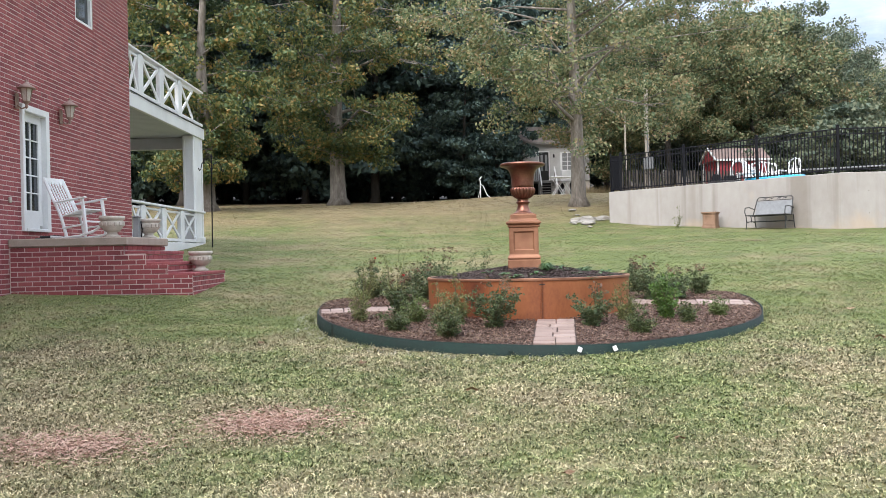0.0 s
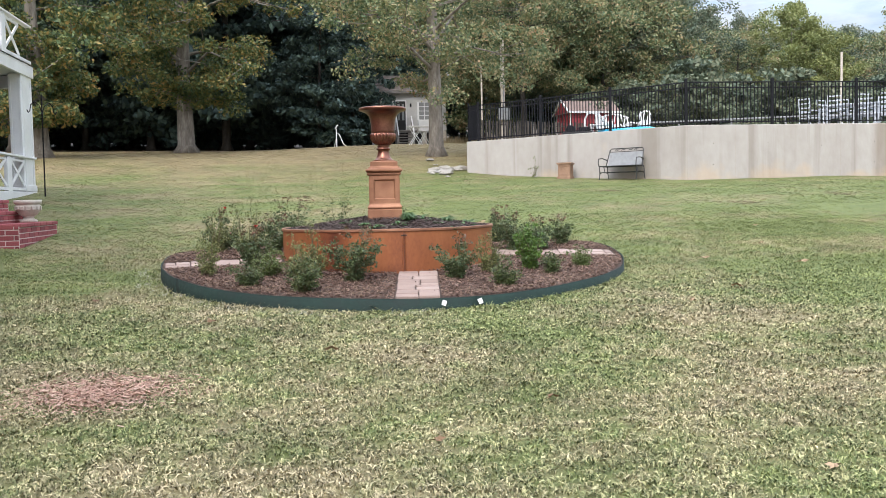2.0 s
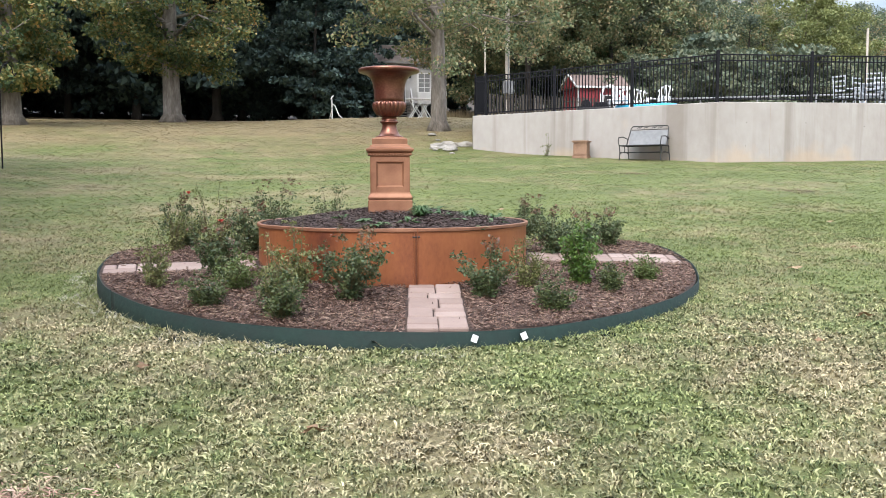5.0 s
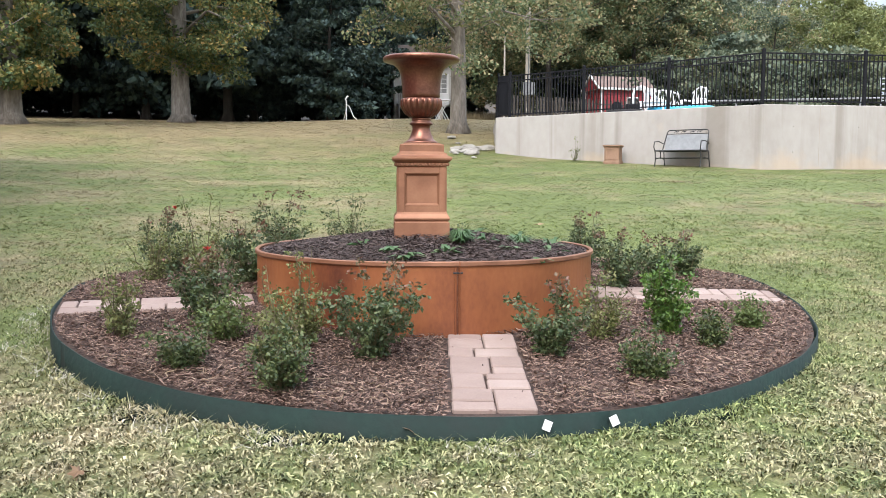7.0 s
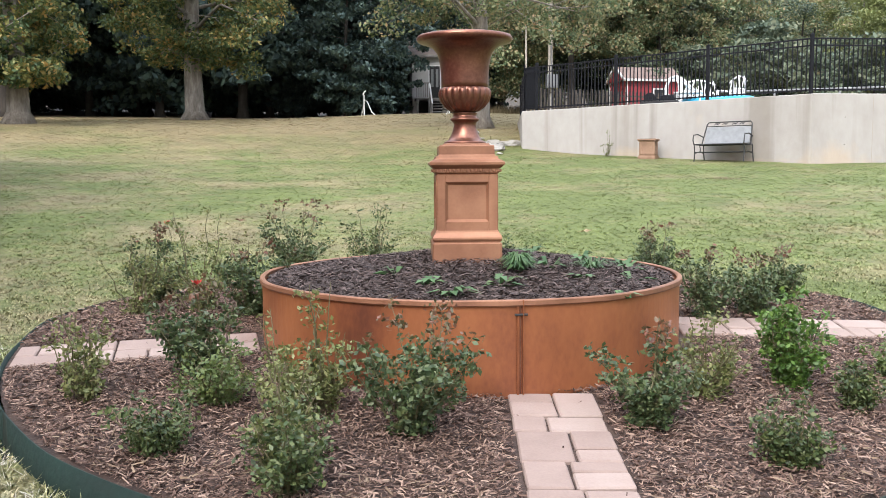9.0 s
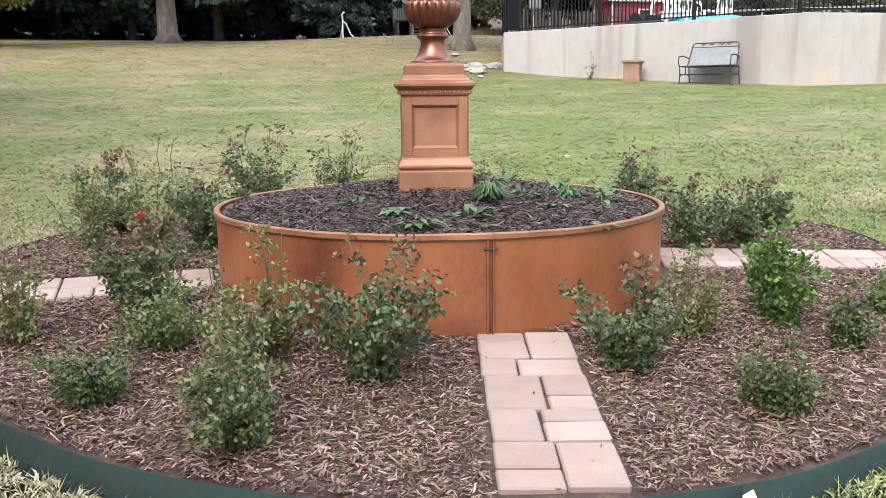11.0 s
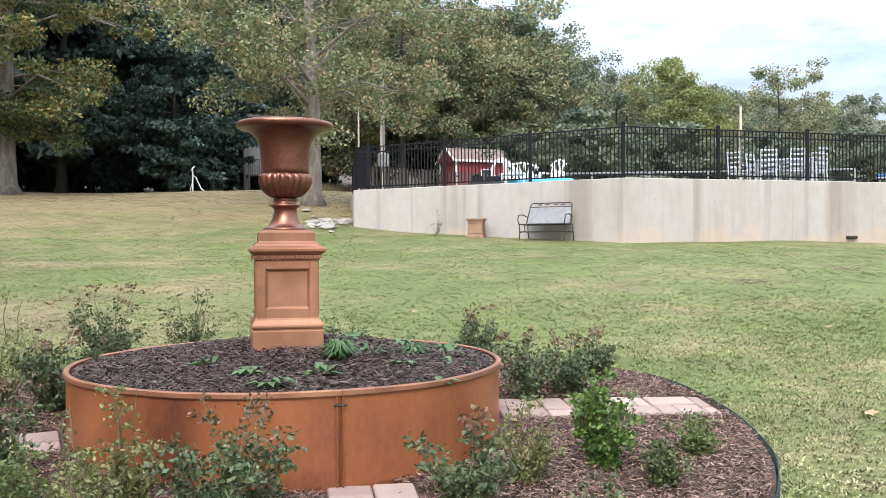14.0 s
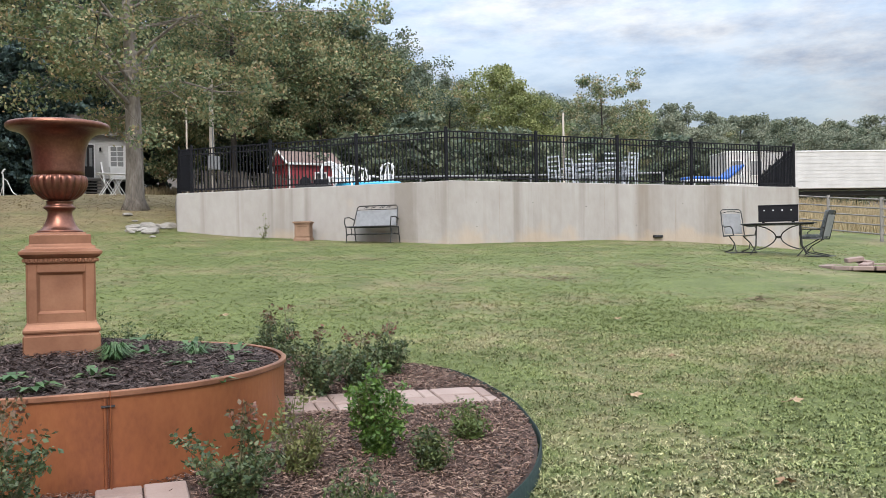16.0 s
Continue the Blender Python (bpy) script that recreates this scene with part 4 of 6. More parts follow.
    # upper window
    w = part("window", Shape().box(WX - .10, (wy0 + wy1) / 2, wz0 - .02, .22, wy1 - wy0 + .1, .05, .006), M_BRICK, h, "sash window with brick sill")
    s = Shape()
    for y in (wy0 + .03, wy1 - .03):
        s.box(WX - .06, y, (wz0 + wz1) / 2, .1, .06, wz1 - wz0, .004)
    for z in (wz0 + .035, (wz0 + wz1) / 2, wz1 - .03):
        s.box(WX - .06, (wy0 + wy1) / 2, z, .098, wy1 - wy0 - .12, .05, .004)
    part("window_frame", s, M_WHITE, w)
    p = part("pane", Shape().box(WX - .07, (wy0 + wy1) / 2, (wz0 + wz1) / 2, .006, wy1 - wy0 - .1, wz1 - wz0 - .08), M_GLASS, w)
    p.visible_shadow = False
    part("doorbell", Shape().box(WX + .025, 13.36, 2.32, .03, .07, .08, .008), M_POT, h, "small pale junction box")
    # porch, balcony and their column
    n_end = 24.45
    ymid, dy = (CORNER + n_end) / 2, n_end - CORNER
    part("porch_floor", Shape().box(-9.5, ymid, 1.66, 5.9, dy, .2), M_GREYWOOD, h)
    part("porch_skirt", Shape().box(-6.55, ymid, 1.64, .1, dy - .02, .26, .006), M_WHITE, h)
    part("porch_foundation", Shape().box(-9.5, ymid, 1.1, 5.7, dy - .3, 1.0), M_BRICK, h)
    part("balcony_floor", Shape().box(-9.5, ymid, 4.80, 5.9, dy, .14), M_GREYWOOD, h)
    part("fascia", Shape().box(-6.53, ymid, 4.755, .08, dy + .02, .29, .006), M_WHITE, h)
    for k in range(29):
        part("soffit_board", Shape().box(-9.5, CORNER + .1 + .2 * k + .02, 4.66, 5.8, .185, .02, .004), M_SOFFIT, h)
    part("end_beam", Shape().box(-9.5, n_end - .3, 4.48, 5.8, .2, .3, .008), M_SOFFIT, h)
    c = part("column", Shape().box(-6.68, 23.97, 3.2, .30, .86, 2.85, .012), M_WHITE, h)
    s = Shape()
    for y in (23.66, 24.28):
        s.box(-6.525, y, 3.2, .02, .12, 2.6, .004)
    for x in (-6.79, -6.57):
        s.box(x, 23.535, 3.2, .05, .02, 2.6, .004)
    part("column_trim", s, M_WHITE, c)
    part("column_base", Shape().box(-6.68, 23.97, 1.86, .36, .92, .16, .012), M_WHITE, c)
    part("cable", Shape().tube([(-6.475, CORNER + .02, 4.93), (-6.475, 20.5, 4.905), (-6.475, 22.5, 4.91), (-6.475, n_end, 4.92)], .012, 6), M_BLACK, h, "thin black cable")
    for zb2, zt2 in ((4.97, 5.92), (1.80, 2.64)):
        r = part("railing", Shape().box(-6.56, ymid + .02, zt2 - .025, .14, dy - .02, .05, .008), M_WHITE, h, "white railing with crossed braces")
        part("bottom_rail", Shape().box(-6.56, ymid, zb2 + .03, .09, dy - .04, .07, .006), M_WHITE, r)
        ys = [CORNER + .03, 19.45, 20.9, 22.35, 23.75]
        for y in ys[1:4]:
            part("baluster_post", Shape().box(-6.56, y, (zb2 + zt2 - .1) / 2 - .02, .10, .30, zt2 - zb2 - .02, .012).add(
                [(-6.61, y - .15, zt2 - .10), (-6.51, y - .15, zt2 - .10), (-6.51, y + .15, zt2 - .10), (-6.61, y + .15, zt2 - .10), (-6.61, y, zt2 - .055), (-6.51, y, zt2 - .055)],
                [(0, 1, 5, 4), (2, 3, 4, 5), (1, 2, 5), (3, 0, 4)]), M_WHITE, r)
        for a, b in zip(ys, ys[1:]):
            p, q = a + .16, b - .16
            if p < CORNER + .1:
                p = CORNER + .02
            L = math.hypot(q - p, zt2 - zb2 - .22)
            ang = math.degrees(math.atan2(zt2 - zb2 - .22, q - p))
            for sg, xo in ((1, 0.0), (-1, .004)):
                part("cross_brace", Shape().box(0, 0, 0, .035, L, .075, .004), M_WHITE, r, m=pose(-6.56 + xo, (p + q) / 2, (zb2 + zt2) / 2 - .02, sg * ang, 0, 0))
            part("mid_rail", Shape().box(-6.56, (p + q) / 2, zt2 - .13, .045, q - p, .05, .004), M_WHITE, r)
    lay_bricks(h, (12.2, CORNER - .0, .62, 7.8), lambda u, z: pose(WX, u, z, 0, 0, 90), "upper_brickwork",
               lambda u, z: u < 15.2 and 1.7 < z < 3.6, [(DOOR[0], DOOR[1], DOOR[2], DOOR[3]), (WINDOW[0], WINDOW[1], WINDOW[2], WINDOW[3])])


def build_landing():
    e = thing("porch_steps", pose(0, 0, 0), "red brick entrance landing with steps and a tan coping slab", "steps")
    ya, yb = 13.32, 15.25
    ym, dy = (ya + yb) / 2, yb - ya
    part("landing_core", Shape().box(-5.63, ym + .005, 1.1, 1.72, dy - .006, 1.0), M_MORTAR, e)
    part("coping", Shape().box(-5.60, ym, 1.665, 1.78, dy + .06, .125, .012), M_STONE, e, "tan stone coping slab")
    x0 = -4.77
    steps = [(-4.45, 1.47), (-4.12, 1.30), (-3.75, 1.13)]
    for x1, zt in steps:
        part("step", Shape().box((x0 + x1) / 2, ym + .005, (zt + .6) / 2, x1 - x0, dy - .006, zt - .6), M_MORTAR, e)
        for k in range(6):
            part("tread_brick", Shape().box((x0 + x1) / 2 + .01, ya + .17 + k * .315, zt + .012, x1 - x0 + .03, .30, .05, .006), M_BRICKP, e)
        lay_bricks(e, (ya + .01, yb - .02, zt - .02 - COURSE * 4, zt - .02), lambda u, z, x=x1: pose(x + .002, u, z, 0, 0, 90), "brickwork", lambda u, z: True)
        x0 = x1
    for k in range(11):
        z = 1.60 - COURSE * (k + 1)
        end = max([-4.77] + [x for x, zt in steps if zt + .03 >= z + COURSE])
        lay_bricks(e, (-6.48 + (.11 if k % 2 else 0), end, z, z + COURSE), lambda u, v: pose(u, ya + .006, v), "brickwork", lambda u, v: True)
        if k % 2:
            lay_bricks(e, (-6.48, -6.37, z, z + COURSE), lambda u, v: pose(u, ya + .006, v), "brickwork", lambda u, v: True)
    lay_bricks(e, (ya, yb, 1.60 - COURSE * 2, 1.60), lambda u, z: pose(-4.76, u, z, 0, 0, 90), "brickwork", lambda u, z: True)


build_house()
build_landing()


def build_lantern(m):
    e = thing("wall_lantern", m, "weathered metal coach lantern on the brick wall", "wall lamp", "door lanterns")
    part("backplate", Shape().box(.012, 0, -.08, .022, .10, .24, .01), M_LAMP, e)
    part("arm", Shape().tube([(.02, 0, -.14), (.08, 0, -.20), (.15, 0, -.18), (.16, 0, -.11)], .012, 6), M_LAMP, e)
    part("roof", Shape().lathe([(.135, .10), (.14, .115), (.09, .15), (.045, .18), (.02, .20), (.018, .215), (.024, .225), (.006, .245)], 12, pose(.16, 0, 0)), M_LAMP, e, smooth=True)
    part("glass", Shape().lathe([(.052, -.09), (.088, .10)], 6, pose(.16, 0, 0)), M_DIFFUSE, e, "frosted lamp glass")
    s = Shape()
    for k in range(6):
        a = math.pi / 3 * k
        s.tube([(.16 + .055 * math.cos(a), .055 * math.sin(a), -.09), (.16 + .092 * math.cos(a), .092 * math.sin(a), .10)], .007, 5)
    part("cage", s, M_LAMP, e)
    part("finial", Shape().lathe([(.058, -.085), (.06, -.10), (.03, -.12), (.018, -.15), (.026, -.17), (.008, -.20)], 12, pose(.16, 0, 0)), M_LAMP, e, smooth=True)
    return e


lan = build_lantern(pose(WX + .02, 13.62, 3.93))
copy_thing(lan, pose(WX + .02, 15.2, 3.92))


def build_rocker(m):
    e = thing("rocking_chair", m, "white wooden slat-back rocking chair on the landing", "chair")
    sp = .27
    for s in (-1, 1):
        part("rocker", Shape().tube([(-.45, s * sp, .09), (-.2, s * sp, .035), (.1, s * sp, .02), (.38, s * sp, .06), (.5, s * sp, .11)], .021, 6), M_WHITE, e)
        part("front_leg", Shape().box(.24, s * sp, .33, .05, .045, .60, .006, None), M_WHITE, e)
        part("back_post", Shape().tube([(-.16, s * (sp - .02), .05), (-.22, s * (sp - .02), .40), (-.47, s * (sp - .03), 1.10)], .027, 6), M_WHITE, e)
        part("armrest", Shape().box(.02, s * (sp + .01), .645, .60, .075, .028, .008), M_WHITE, e)
        part("side_stretcher", Shape().tube([(-.2, s * sp, .2), (.24, s * sp, .2)], .016, 6), M_WHITE, e)
    for k in range(7):
        t = (k - 3) * .07
        part("back_slat", Shape().tube([(-.25, t, .45), (-.34, t, .72), (-.465, t, 1.06)], .015, 5), M_WHITE, e)
    part("top_rail", Shape().box(-.465, 0, 1.06, .03, .54, .10, .01), M_WHITE, e)
    for k in range(7):
        part("seat_slat", Shape().box(-.2 + k * .07, 0, .41 + k * .008, .058, .50, .02, .004), M_WHITE, e)
    part("front_stretcher", Shape().tube([(.24, -sp, .25), (.24, sp, .25)], .016, 6), M_WHITE, e)
    return e


rk = build_rocker(pose(-5.62, 13.98, 1.735, 0, -7, -14))
rk.scale = (.92, .92, .92)


def build_pot(m):
    e = thing("stone_pot", m, "weathered cast-stone footed flower pot", "flower pot", "cast-stone pots")
    part("foot", Shape().lathe([(.12, 0), (.125, .03), (.085, .05), (.07, .075), (.09, .09)], 24), M_POT, e, smooth=True)
    part("bowl", Shape().lathe([(.07, .085), (.12, .11), (.16, .16), (.175, .21), (.17, .25), (.16, .262), (.185, .275), (.195, .30), (.19, .33), (.16, .33), (.15, .28), (.01, .27)], 28), M_POT, e, smooth=True)
    s = Shape()
    for k in range(14):
        a = 2 * math.pi * k / 14
        s.box(0, 0, 0, .02, .05, .06, .008, pose(.178 * math.cos(a), .178 * math.sin(a), .21, 0, 0, math.degrees(a)))
    part("relief", s, M_POT, e)
    return e


pot = build_pot(pose(-5.10, 13.75, 1.728))
copy_thing(pot, pose(-4.93, 14.95, 1.728))
copy_thing(pot, pose(-3.95, 14.5, 1.168))
e = thing("utility_post", pose(-5.02, 14.62, 1.728), "short grey utility box by the railing", "utility box")
part("body", Shape().box(0, 0, .17, .10, .12, .34, .01), M_MESH, e)
part("lid", Shape().box(0, 0, .355, .12, .14, .03, .008), M_MESH, e)
part("cord", Shape().tube([(.06, .05, .02), (.08, .03, .15), (.07, 0, .28)], .012, 6), M_BLACK, e)
e = thing("doormat", pose(-6.1, 14.2, 1.729, 0, 0, 4), "dark rumpled doormat on the landing", "doormat")
part("mat", Shape().box(0, 0, .012, .5, .75, .02, .008), M_DARK, e)
part("fold", Shape().tube([(-.2, -.3, .03), (0, -.28, .045), (.2, -.3, .03)], .02, 6), M_DARK, e)


def build_hook():
    x, y = -6.0, 23.2
    e = thing("shepherd_hook", pose(x, y, gz(x, y), 2, -1.5, 60), "tall black double shepherd's hook stuck in the lawn", "garden hook")
    part("pole", Shape().tube([(0, 0, -.1), (0, 0, 2.35)], .018, 6), M_BLACK, e)
    for s in (-1, 1):
        part("hook_arm", Shape().tube([(0, 0, 1.95), (s * .08, 0, 2.16), (s * .22, 0, 2.24), (s * .34, 0, 2.16), (s * .37, 0, 2.02), (s * .42, 0, 1.98), (s * .46, 0, 2.04)], .012, 6), M_BLACK, e)
    part("finial", Shape().tube([(0, 0, 2.35), (0, 0, 2.45)], [.024, .003], 6), M_BLACK, e)


build_hook()


# ---- trees ----
def leaf_cards(centres, spreads, n, size, rng, flat=0.6):
    """n leaves about each centre: small kite-shaped faces turned every way."""
    c = np.repeat(np.asarray(centres), n, 0)
    s = np.repeat(np.asarray(spreads), n, 0)
    k = len(c)
    d = rng.normal(0, 1, (k, 3))
    d /= np.linalg.norm(d, axis=1)[:, None]
    p = c + d * (rng.uniform(0, 1, (k, 1)) ** .45) * s
    up = rng.normal(0, 1, (k, 3)) * (1, 1, flat) + (0, 0, .75)
    up /= np.linalg.norm(up, axis=1)[:, None]
    t = np.cross(up, rng.normal(0, 1, (k, 3)))
    t /= np.linalg.norm(t, axis=1)[:, None] + 1e-9
    b = np.cross(up, t)
    L = (size * rng.uniform(.6, 1.35, k))[:, None]
    v = np.stack([p - t * L * .5, p - b * L * .3 + t * L * .05, p + t * L * .55, p + b * L * .3 + t * L * .05], 1).reshape(-1, 3)
    return v


def grow(seed, H, R, low, trunk_r, clumps, sub, lean=(0, 0), top=0.95, round_=0.6, droop=0.0, pad=1.0, puff=0.45, inner=True):
    """Trunk and limbs as one shape; and the places of the leaf clumps."""
    rng = np.random.default_rng(seed)
    wood, cen, spr = Shape(), [], []
    pts, rad = [], []
    m = 9
    for i in range(m + 1):
        t = i / m
        pts.append((lean[0] * t * t + .25 * math.sin(t * 5 + seed) * t, lean[1] * t * t + .25 * math.cos(t * 4 + seed) * t, H * .86 * t))
        rad.append(trunk_r * (1.0 - .82 * t) * (1 + .55 * max(0, 1 - t * 18) ** 1.5 if i == 0 else 1))
    pts.insert(1, (pts[0][0], pts[0][1], .45))
    rad.insert(1, trunk_r * 1.02)
    rad[0] = trunk_r * 1.7
    wood.tube(pts, rad, 10)
    def on_trunk(z):
        zs = [p[2] for p in pts]
        return np.array([np.interp(z, zs, [p[k] for p in pts]) for k in range(3)])
    for i in range(clumps):
        t = (i + .5) / clumps
        z = H * (low + (top - low) * t ** 1.25)
        a = i * 2.39996 + rng.normal(0, .35)
        shape = math.sin(math.pi * min(1, max(.04, (z / H - low * .6) / (1.02 - low * .6)))) ** round_
        L = R * shape * rng.uniform(.65, 1.12)
        o = on_trunk(min(z * .88, H * .84))
        e = on_trunk(min(z, H * .86)) + np.array([math.cos(a) * L, math.sin(a) * L, rng.uniform(.0, .16) * L - droop * L])
        e[2] = max(e[2], z - droop * L)
        mid = (o + e) / 2 + rng.normal(0, .08 * L, 3) + (0, 0, .12 * L)
        r0 = max(.02, trunk_r * .27 * (1 - .6 * t))
        wood.tube([o, mid, e], [r0, r0 * .55, r0 * .12], 5, cap=False)
        for q in (e, o * .45 + mid * .3 + e * .25)[:2 if inner else 1]:
            k = (.5 + .07 * R) * rng.uniform(.7, 1.1) * pad
            cen.append(np.array(q))
            spr.append((k, k, k * puff))
        for j in range(sub):
            u = rng.uniform(.35, 1.08)
            q = (o * (1 - u) ** 2 + 2 * mid * u * (1 - u) + e * u * u) if u < 1 else e + (e - mid) * (u - 1)
            w = q + rng.normal(0, 1, 3) * (L * .22 + .25, L * .22 + .25, L * .10 + .15)
            wood.tube([q, w], [r0 * .3, .01], 3, cap=False)
            cen.append(w)
            k = (.55 + .075 * R) * rng.uniform(.6, 1.2) * pad
            spr.append((k * 1.1, k * 1.1, k * puff * .94))
    return wood, cen, spr


def build_tree(name, seed, H, R, low, trunk_r, clumps, sub, leaves, size, bark, foliage, label, group, m, **kw):
    e = thing(name, m, label, "tree", group)
    wood, cen, spr = grow(seed, H, R, low, trunk_r, clumps, sub, **kw)
    part("trunk", wood, bark, e, smooth=True)
    rng = np.random.default_rng(seed + 100)
    v = leaf_cards(cen, spr, leaves, size, rng)
    o = new("crown", raw_mesh("crown", v, np.arange(len(v)).reshape(-1, 4), foliage))
    o.parent = e
    return e


def stand(x, y, turn=0.0, s=1.0):
    return pose(x, y, gz(x, y) - .08, 0, 0, turn) @ Matrix.Diagonal((s, s, s, 1))


def plant(first, x, y, turn, s):
    c = copy_thing(first, stand(x, y, turn))
    c.scale = (s, s, s)
    return c


build_tree("oak_tree", 11, 19, 5.7, .14, .42, 34, 7, 190, .17, M_BARK, M_OAKGOLD, "large oak with green and yellowing leaves on the lawn", "lawn oaks", stand(-5.25, 45.2, 20), droop=.12, pad=.8, puff=.62)
build_tree("oak_tree", 29, 18, 5.0, .16, .32, 30, 7, 150, .20, M_BARKD, M_OAKDEEP, "leafy oak at the wood's edge behind the house", "lawn oaks", stand(-14.0, 48.5, 60), droop=.12, pad=.8, puff=.62)
build_tree("oak_tree", 23, 18, 6.9, .20, .30, 34, 7, 220, .135, M_BARK, M_OAKLEAF, "tall pale-barked oak with green-brown leaves beside the cabin", "lawn oaks", stand(5.5, 35.8, 80), droop=.10, pad=.72, puff=.6, inner=False)
build_tree("oak_tree", 37, 13, 3.7, .12, .36, 24, 6, 170, .17, M_BARK, M_OAKGOLD, "oak with low golden branches behind the porch", "lawn oaks", stand(-9.6, 36.4, 200), droop=.18, pad=.75, puff=.6)
build_tree("oak_tree", 41, 17, 6.4, .24, .2, 30, 7, 210, .17, M_BARKD, M_OAKLEAF, "leafy oak with browning leaves behind the fence", "wood edge trees", stand(14.2, 55.5, 10), droop=.10, pad=.8, puff=.65)

hill_a = build_tree("broadleaf_tree", 51, 14, 4.6, .16, .24, 20, 5, 150, .21, M_BARKD, M_HILLLEAF, "dull green broadleaf tree on the wooded hillside", "hillside trees", stand(23.5, 61, 0), puff=.8)
hill_b = build_tree("broadleaf_tree", 57, 13, 5.2, .10, .22, 20, 5, 150, .21, M_BARKD, M_OAKLEAF, "broadleaf tree turning brown on the wooded hillside", "hillside trees", stand(21, 62, 0), puff=.8)
hill_c = build_tree("broadleaf_tree", 63, 15, 3.8, .12, .22, 22, 5, 140, .20, M_BARKD, M_HILLLEAF, "slender green tree on the wooded hillside", "hillside trees", stand(26, 66, 0), round_=.8, puff=.85)
dark_a = build_tree("evergreen_tree", 71, 19, 4.4, .10, .24, 34, 5, 70, .40, M_BARKD, M_DARKLEAF, "dark shaded evergreen at the wood's edge", "dark wood", stand(-12, 60, 0), droop=.25, round_=.5, top=.98)
dark_b = build_tree("evergreen_tree", 79, 17, 4.8, .06, .22, 30, 5, 75, .42, M_BARKD, M_DARKLEAF, "dense dark tree at the wood's edge", "dark wood", stand(-3, 61, 0), droop=.12)
yel = build_tree("poplar_tree", 83, 12, 3.4, .12, .16, 22, 6, 140, .20, M_BARK, M_YELLEAF, "yellow-green poplar above the pool terrace", "pale trees", stand(40, 68, 0), round_=.7, puff=.8)
bush_a = build_tree("green_shrub", 89, 5.5, 3.0, .02, .10, 16, 5, 80, .28, M_BARKD, M_HILLLEAF, "bushy green undergrowth along the wood", "undergrowth", stand(24, 50, 0), round_=.4)

r = random.Random(4)
# dark wood to the rear of the lawn
for row, (y0, n) in enumerate(((57.5, 13), (63, 13), (69, 13), (77, 12))):
    for k in range(n):
        x = -48 + 53 * (k + .5 * (row % 2)) / (n - 1) + r.uniform(-1, 1)
        if row == 0 and -2 < x < 12:
            continue
        plant(dark_a if r.random() < .55 else dark_b, x, y0 + r.uniform(-1.2, 1.2) + max(0, x) * .5, r.uniform(0, 360), r.uniform(.85, 1.2))
# edge trees framing the lawn on the far side
for x, y, s in ((1.4, 53.5, .62), (3.6, 58, .6), (-17, 52, .95), (-24, 49, .9), (-30, 45, 1.0)):
    plant(dark_b, x, y, r.uniform(0, 360), s)
for k in range(20):
    plant(dark_b, -44 + 2.5 * k + r.uniform(-.6, .6), 62 + r.uniform(-1.5, 4), r.uniform(0, 360), r.uniform(.3, .42))
for k in range(22):
    plant(dark_b, -46 + 2.6 * k + r.uniform(-.6, .6), 73 + r.uniform(-1.5, 3), r.uniform(0, 360), r.uniform(.45, .6))
# behind the cabin and shed
for k in range(9):
    plant((hill_a, hill_c, dark_b if k < 4 else hill_a)[k % 3], 5 + k * 2.6 + r.uniform(-.6, .6), 69 + r.uniform(-1.5, 3), r.uniform(0, 360), 1.15 - .04 * k)
for x, y, s in ((20.5, 58.5, .9), (22.5, 60, .95), (12.5, 60, 1.0)):
    plant(hill_b, x, y, r.uniform(0, 360), s)
# wooded hillside running down to the right
HILL = [(17, 66), (22, 67), (27, 70), (31, 72), (35, 75), (38, 78), (43, 80), (48, 82), (54, 84), (60, 84), (66, 86), (72, 88), (79, 90), (86, 88), (94, 86), (102, 84), (111, 82), (121, 80), (132, 74)]
for j in range(3):
    for k, (x, y) in enumerate(HILL):
        s = r.uniform(.9, 1.12) * (.86 if x < 34 else .76 if x < 58 else .66) * (1 + .08 * j)
        plant((hill_a, hill_b, hill_c)[(k + j) % 3], x + 4.5 * j + r.uniform(-1.5, 1.5), y + 8 * j + r.uniform(-2, 2), r.uniform(0, 360), s)
plant(yel, 43, 69, 70, .85)
plant(hill_b, 55.5, 74.5, 40, .95)
for x, y, tree, turn, s in ((25.5, 66.7, hill_b, 30, 0.90), (31.0, 68.6, hill_a, 110, 0.84), (36.4, 70.3, hill_b, 200, 0.79)):
    plant(tree, x, y, turn, s)
build_tree("thinning_tree", 131, 12.7, 4.2, .25, .24, 24, 7, 14, .17, M_BARK, M_HILLLEAF, "half-bare tree with pale grey limbs on the hillside", "hillside trees", stand(26.4, 66.1, 40), pad=.8, puff=.7)
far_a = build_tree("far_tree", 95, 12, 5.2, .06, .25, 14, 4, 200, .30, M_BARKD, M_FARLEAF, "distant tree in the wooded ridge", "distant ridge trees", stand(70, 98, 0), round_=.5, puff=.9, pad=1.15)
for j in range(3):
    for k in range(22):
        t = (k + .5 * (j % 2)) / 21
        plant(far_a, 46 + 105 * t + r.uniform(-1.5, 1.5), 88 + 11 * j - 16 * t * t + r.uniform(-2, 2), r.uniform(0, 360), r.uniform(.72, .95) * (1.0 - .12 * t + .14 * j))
for k in range(15):
    t = k / 14
    plant(bush_a, 18 + 42 * t + r.uniform(-1, 1), 54 - 4 * t + r.uniform(-2, 2), r.uniform(0, 360), r.uniform(.6, .95))


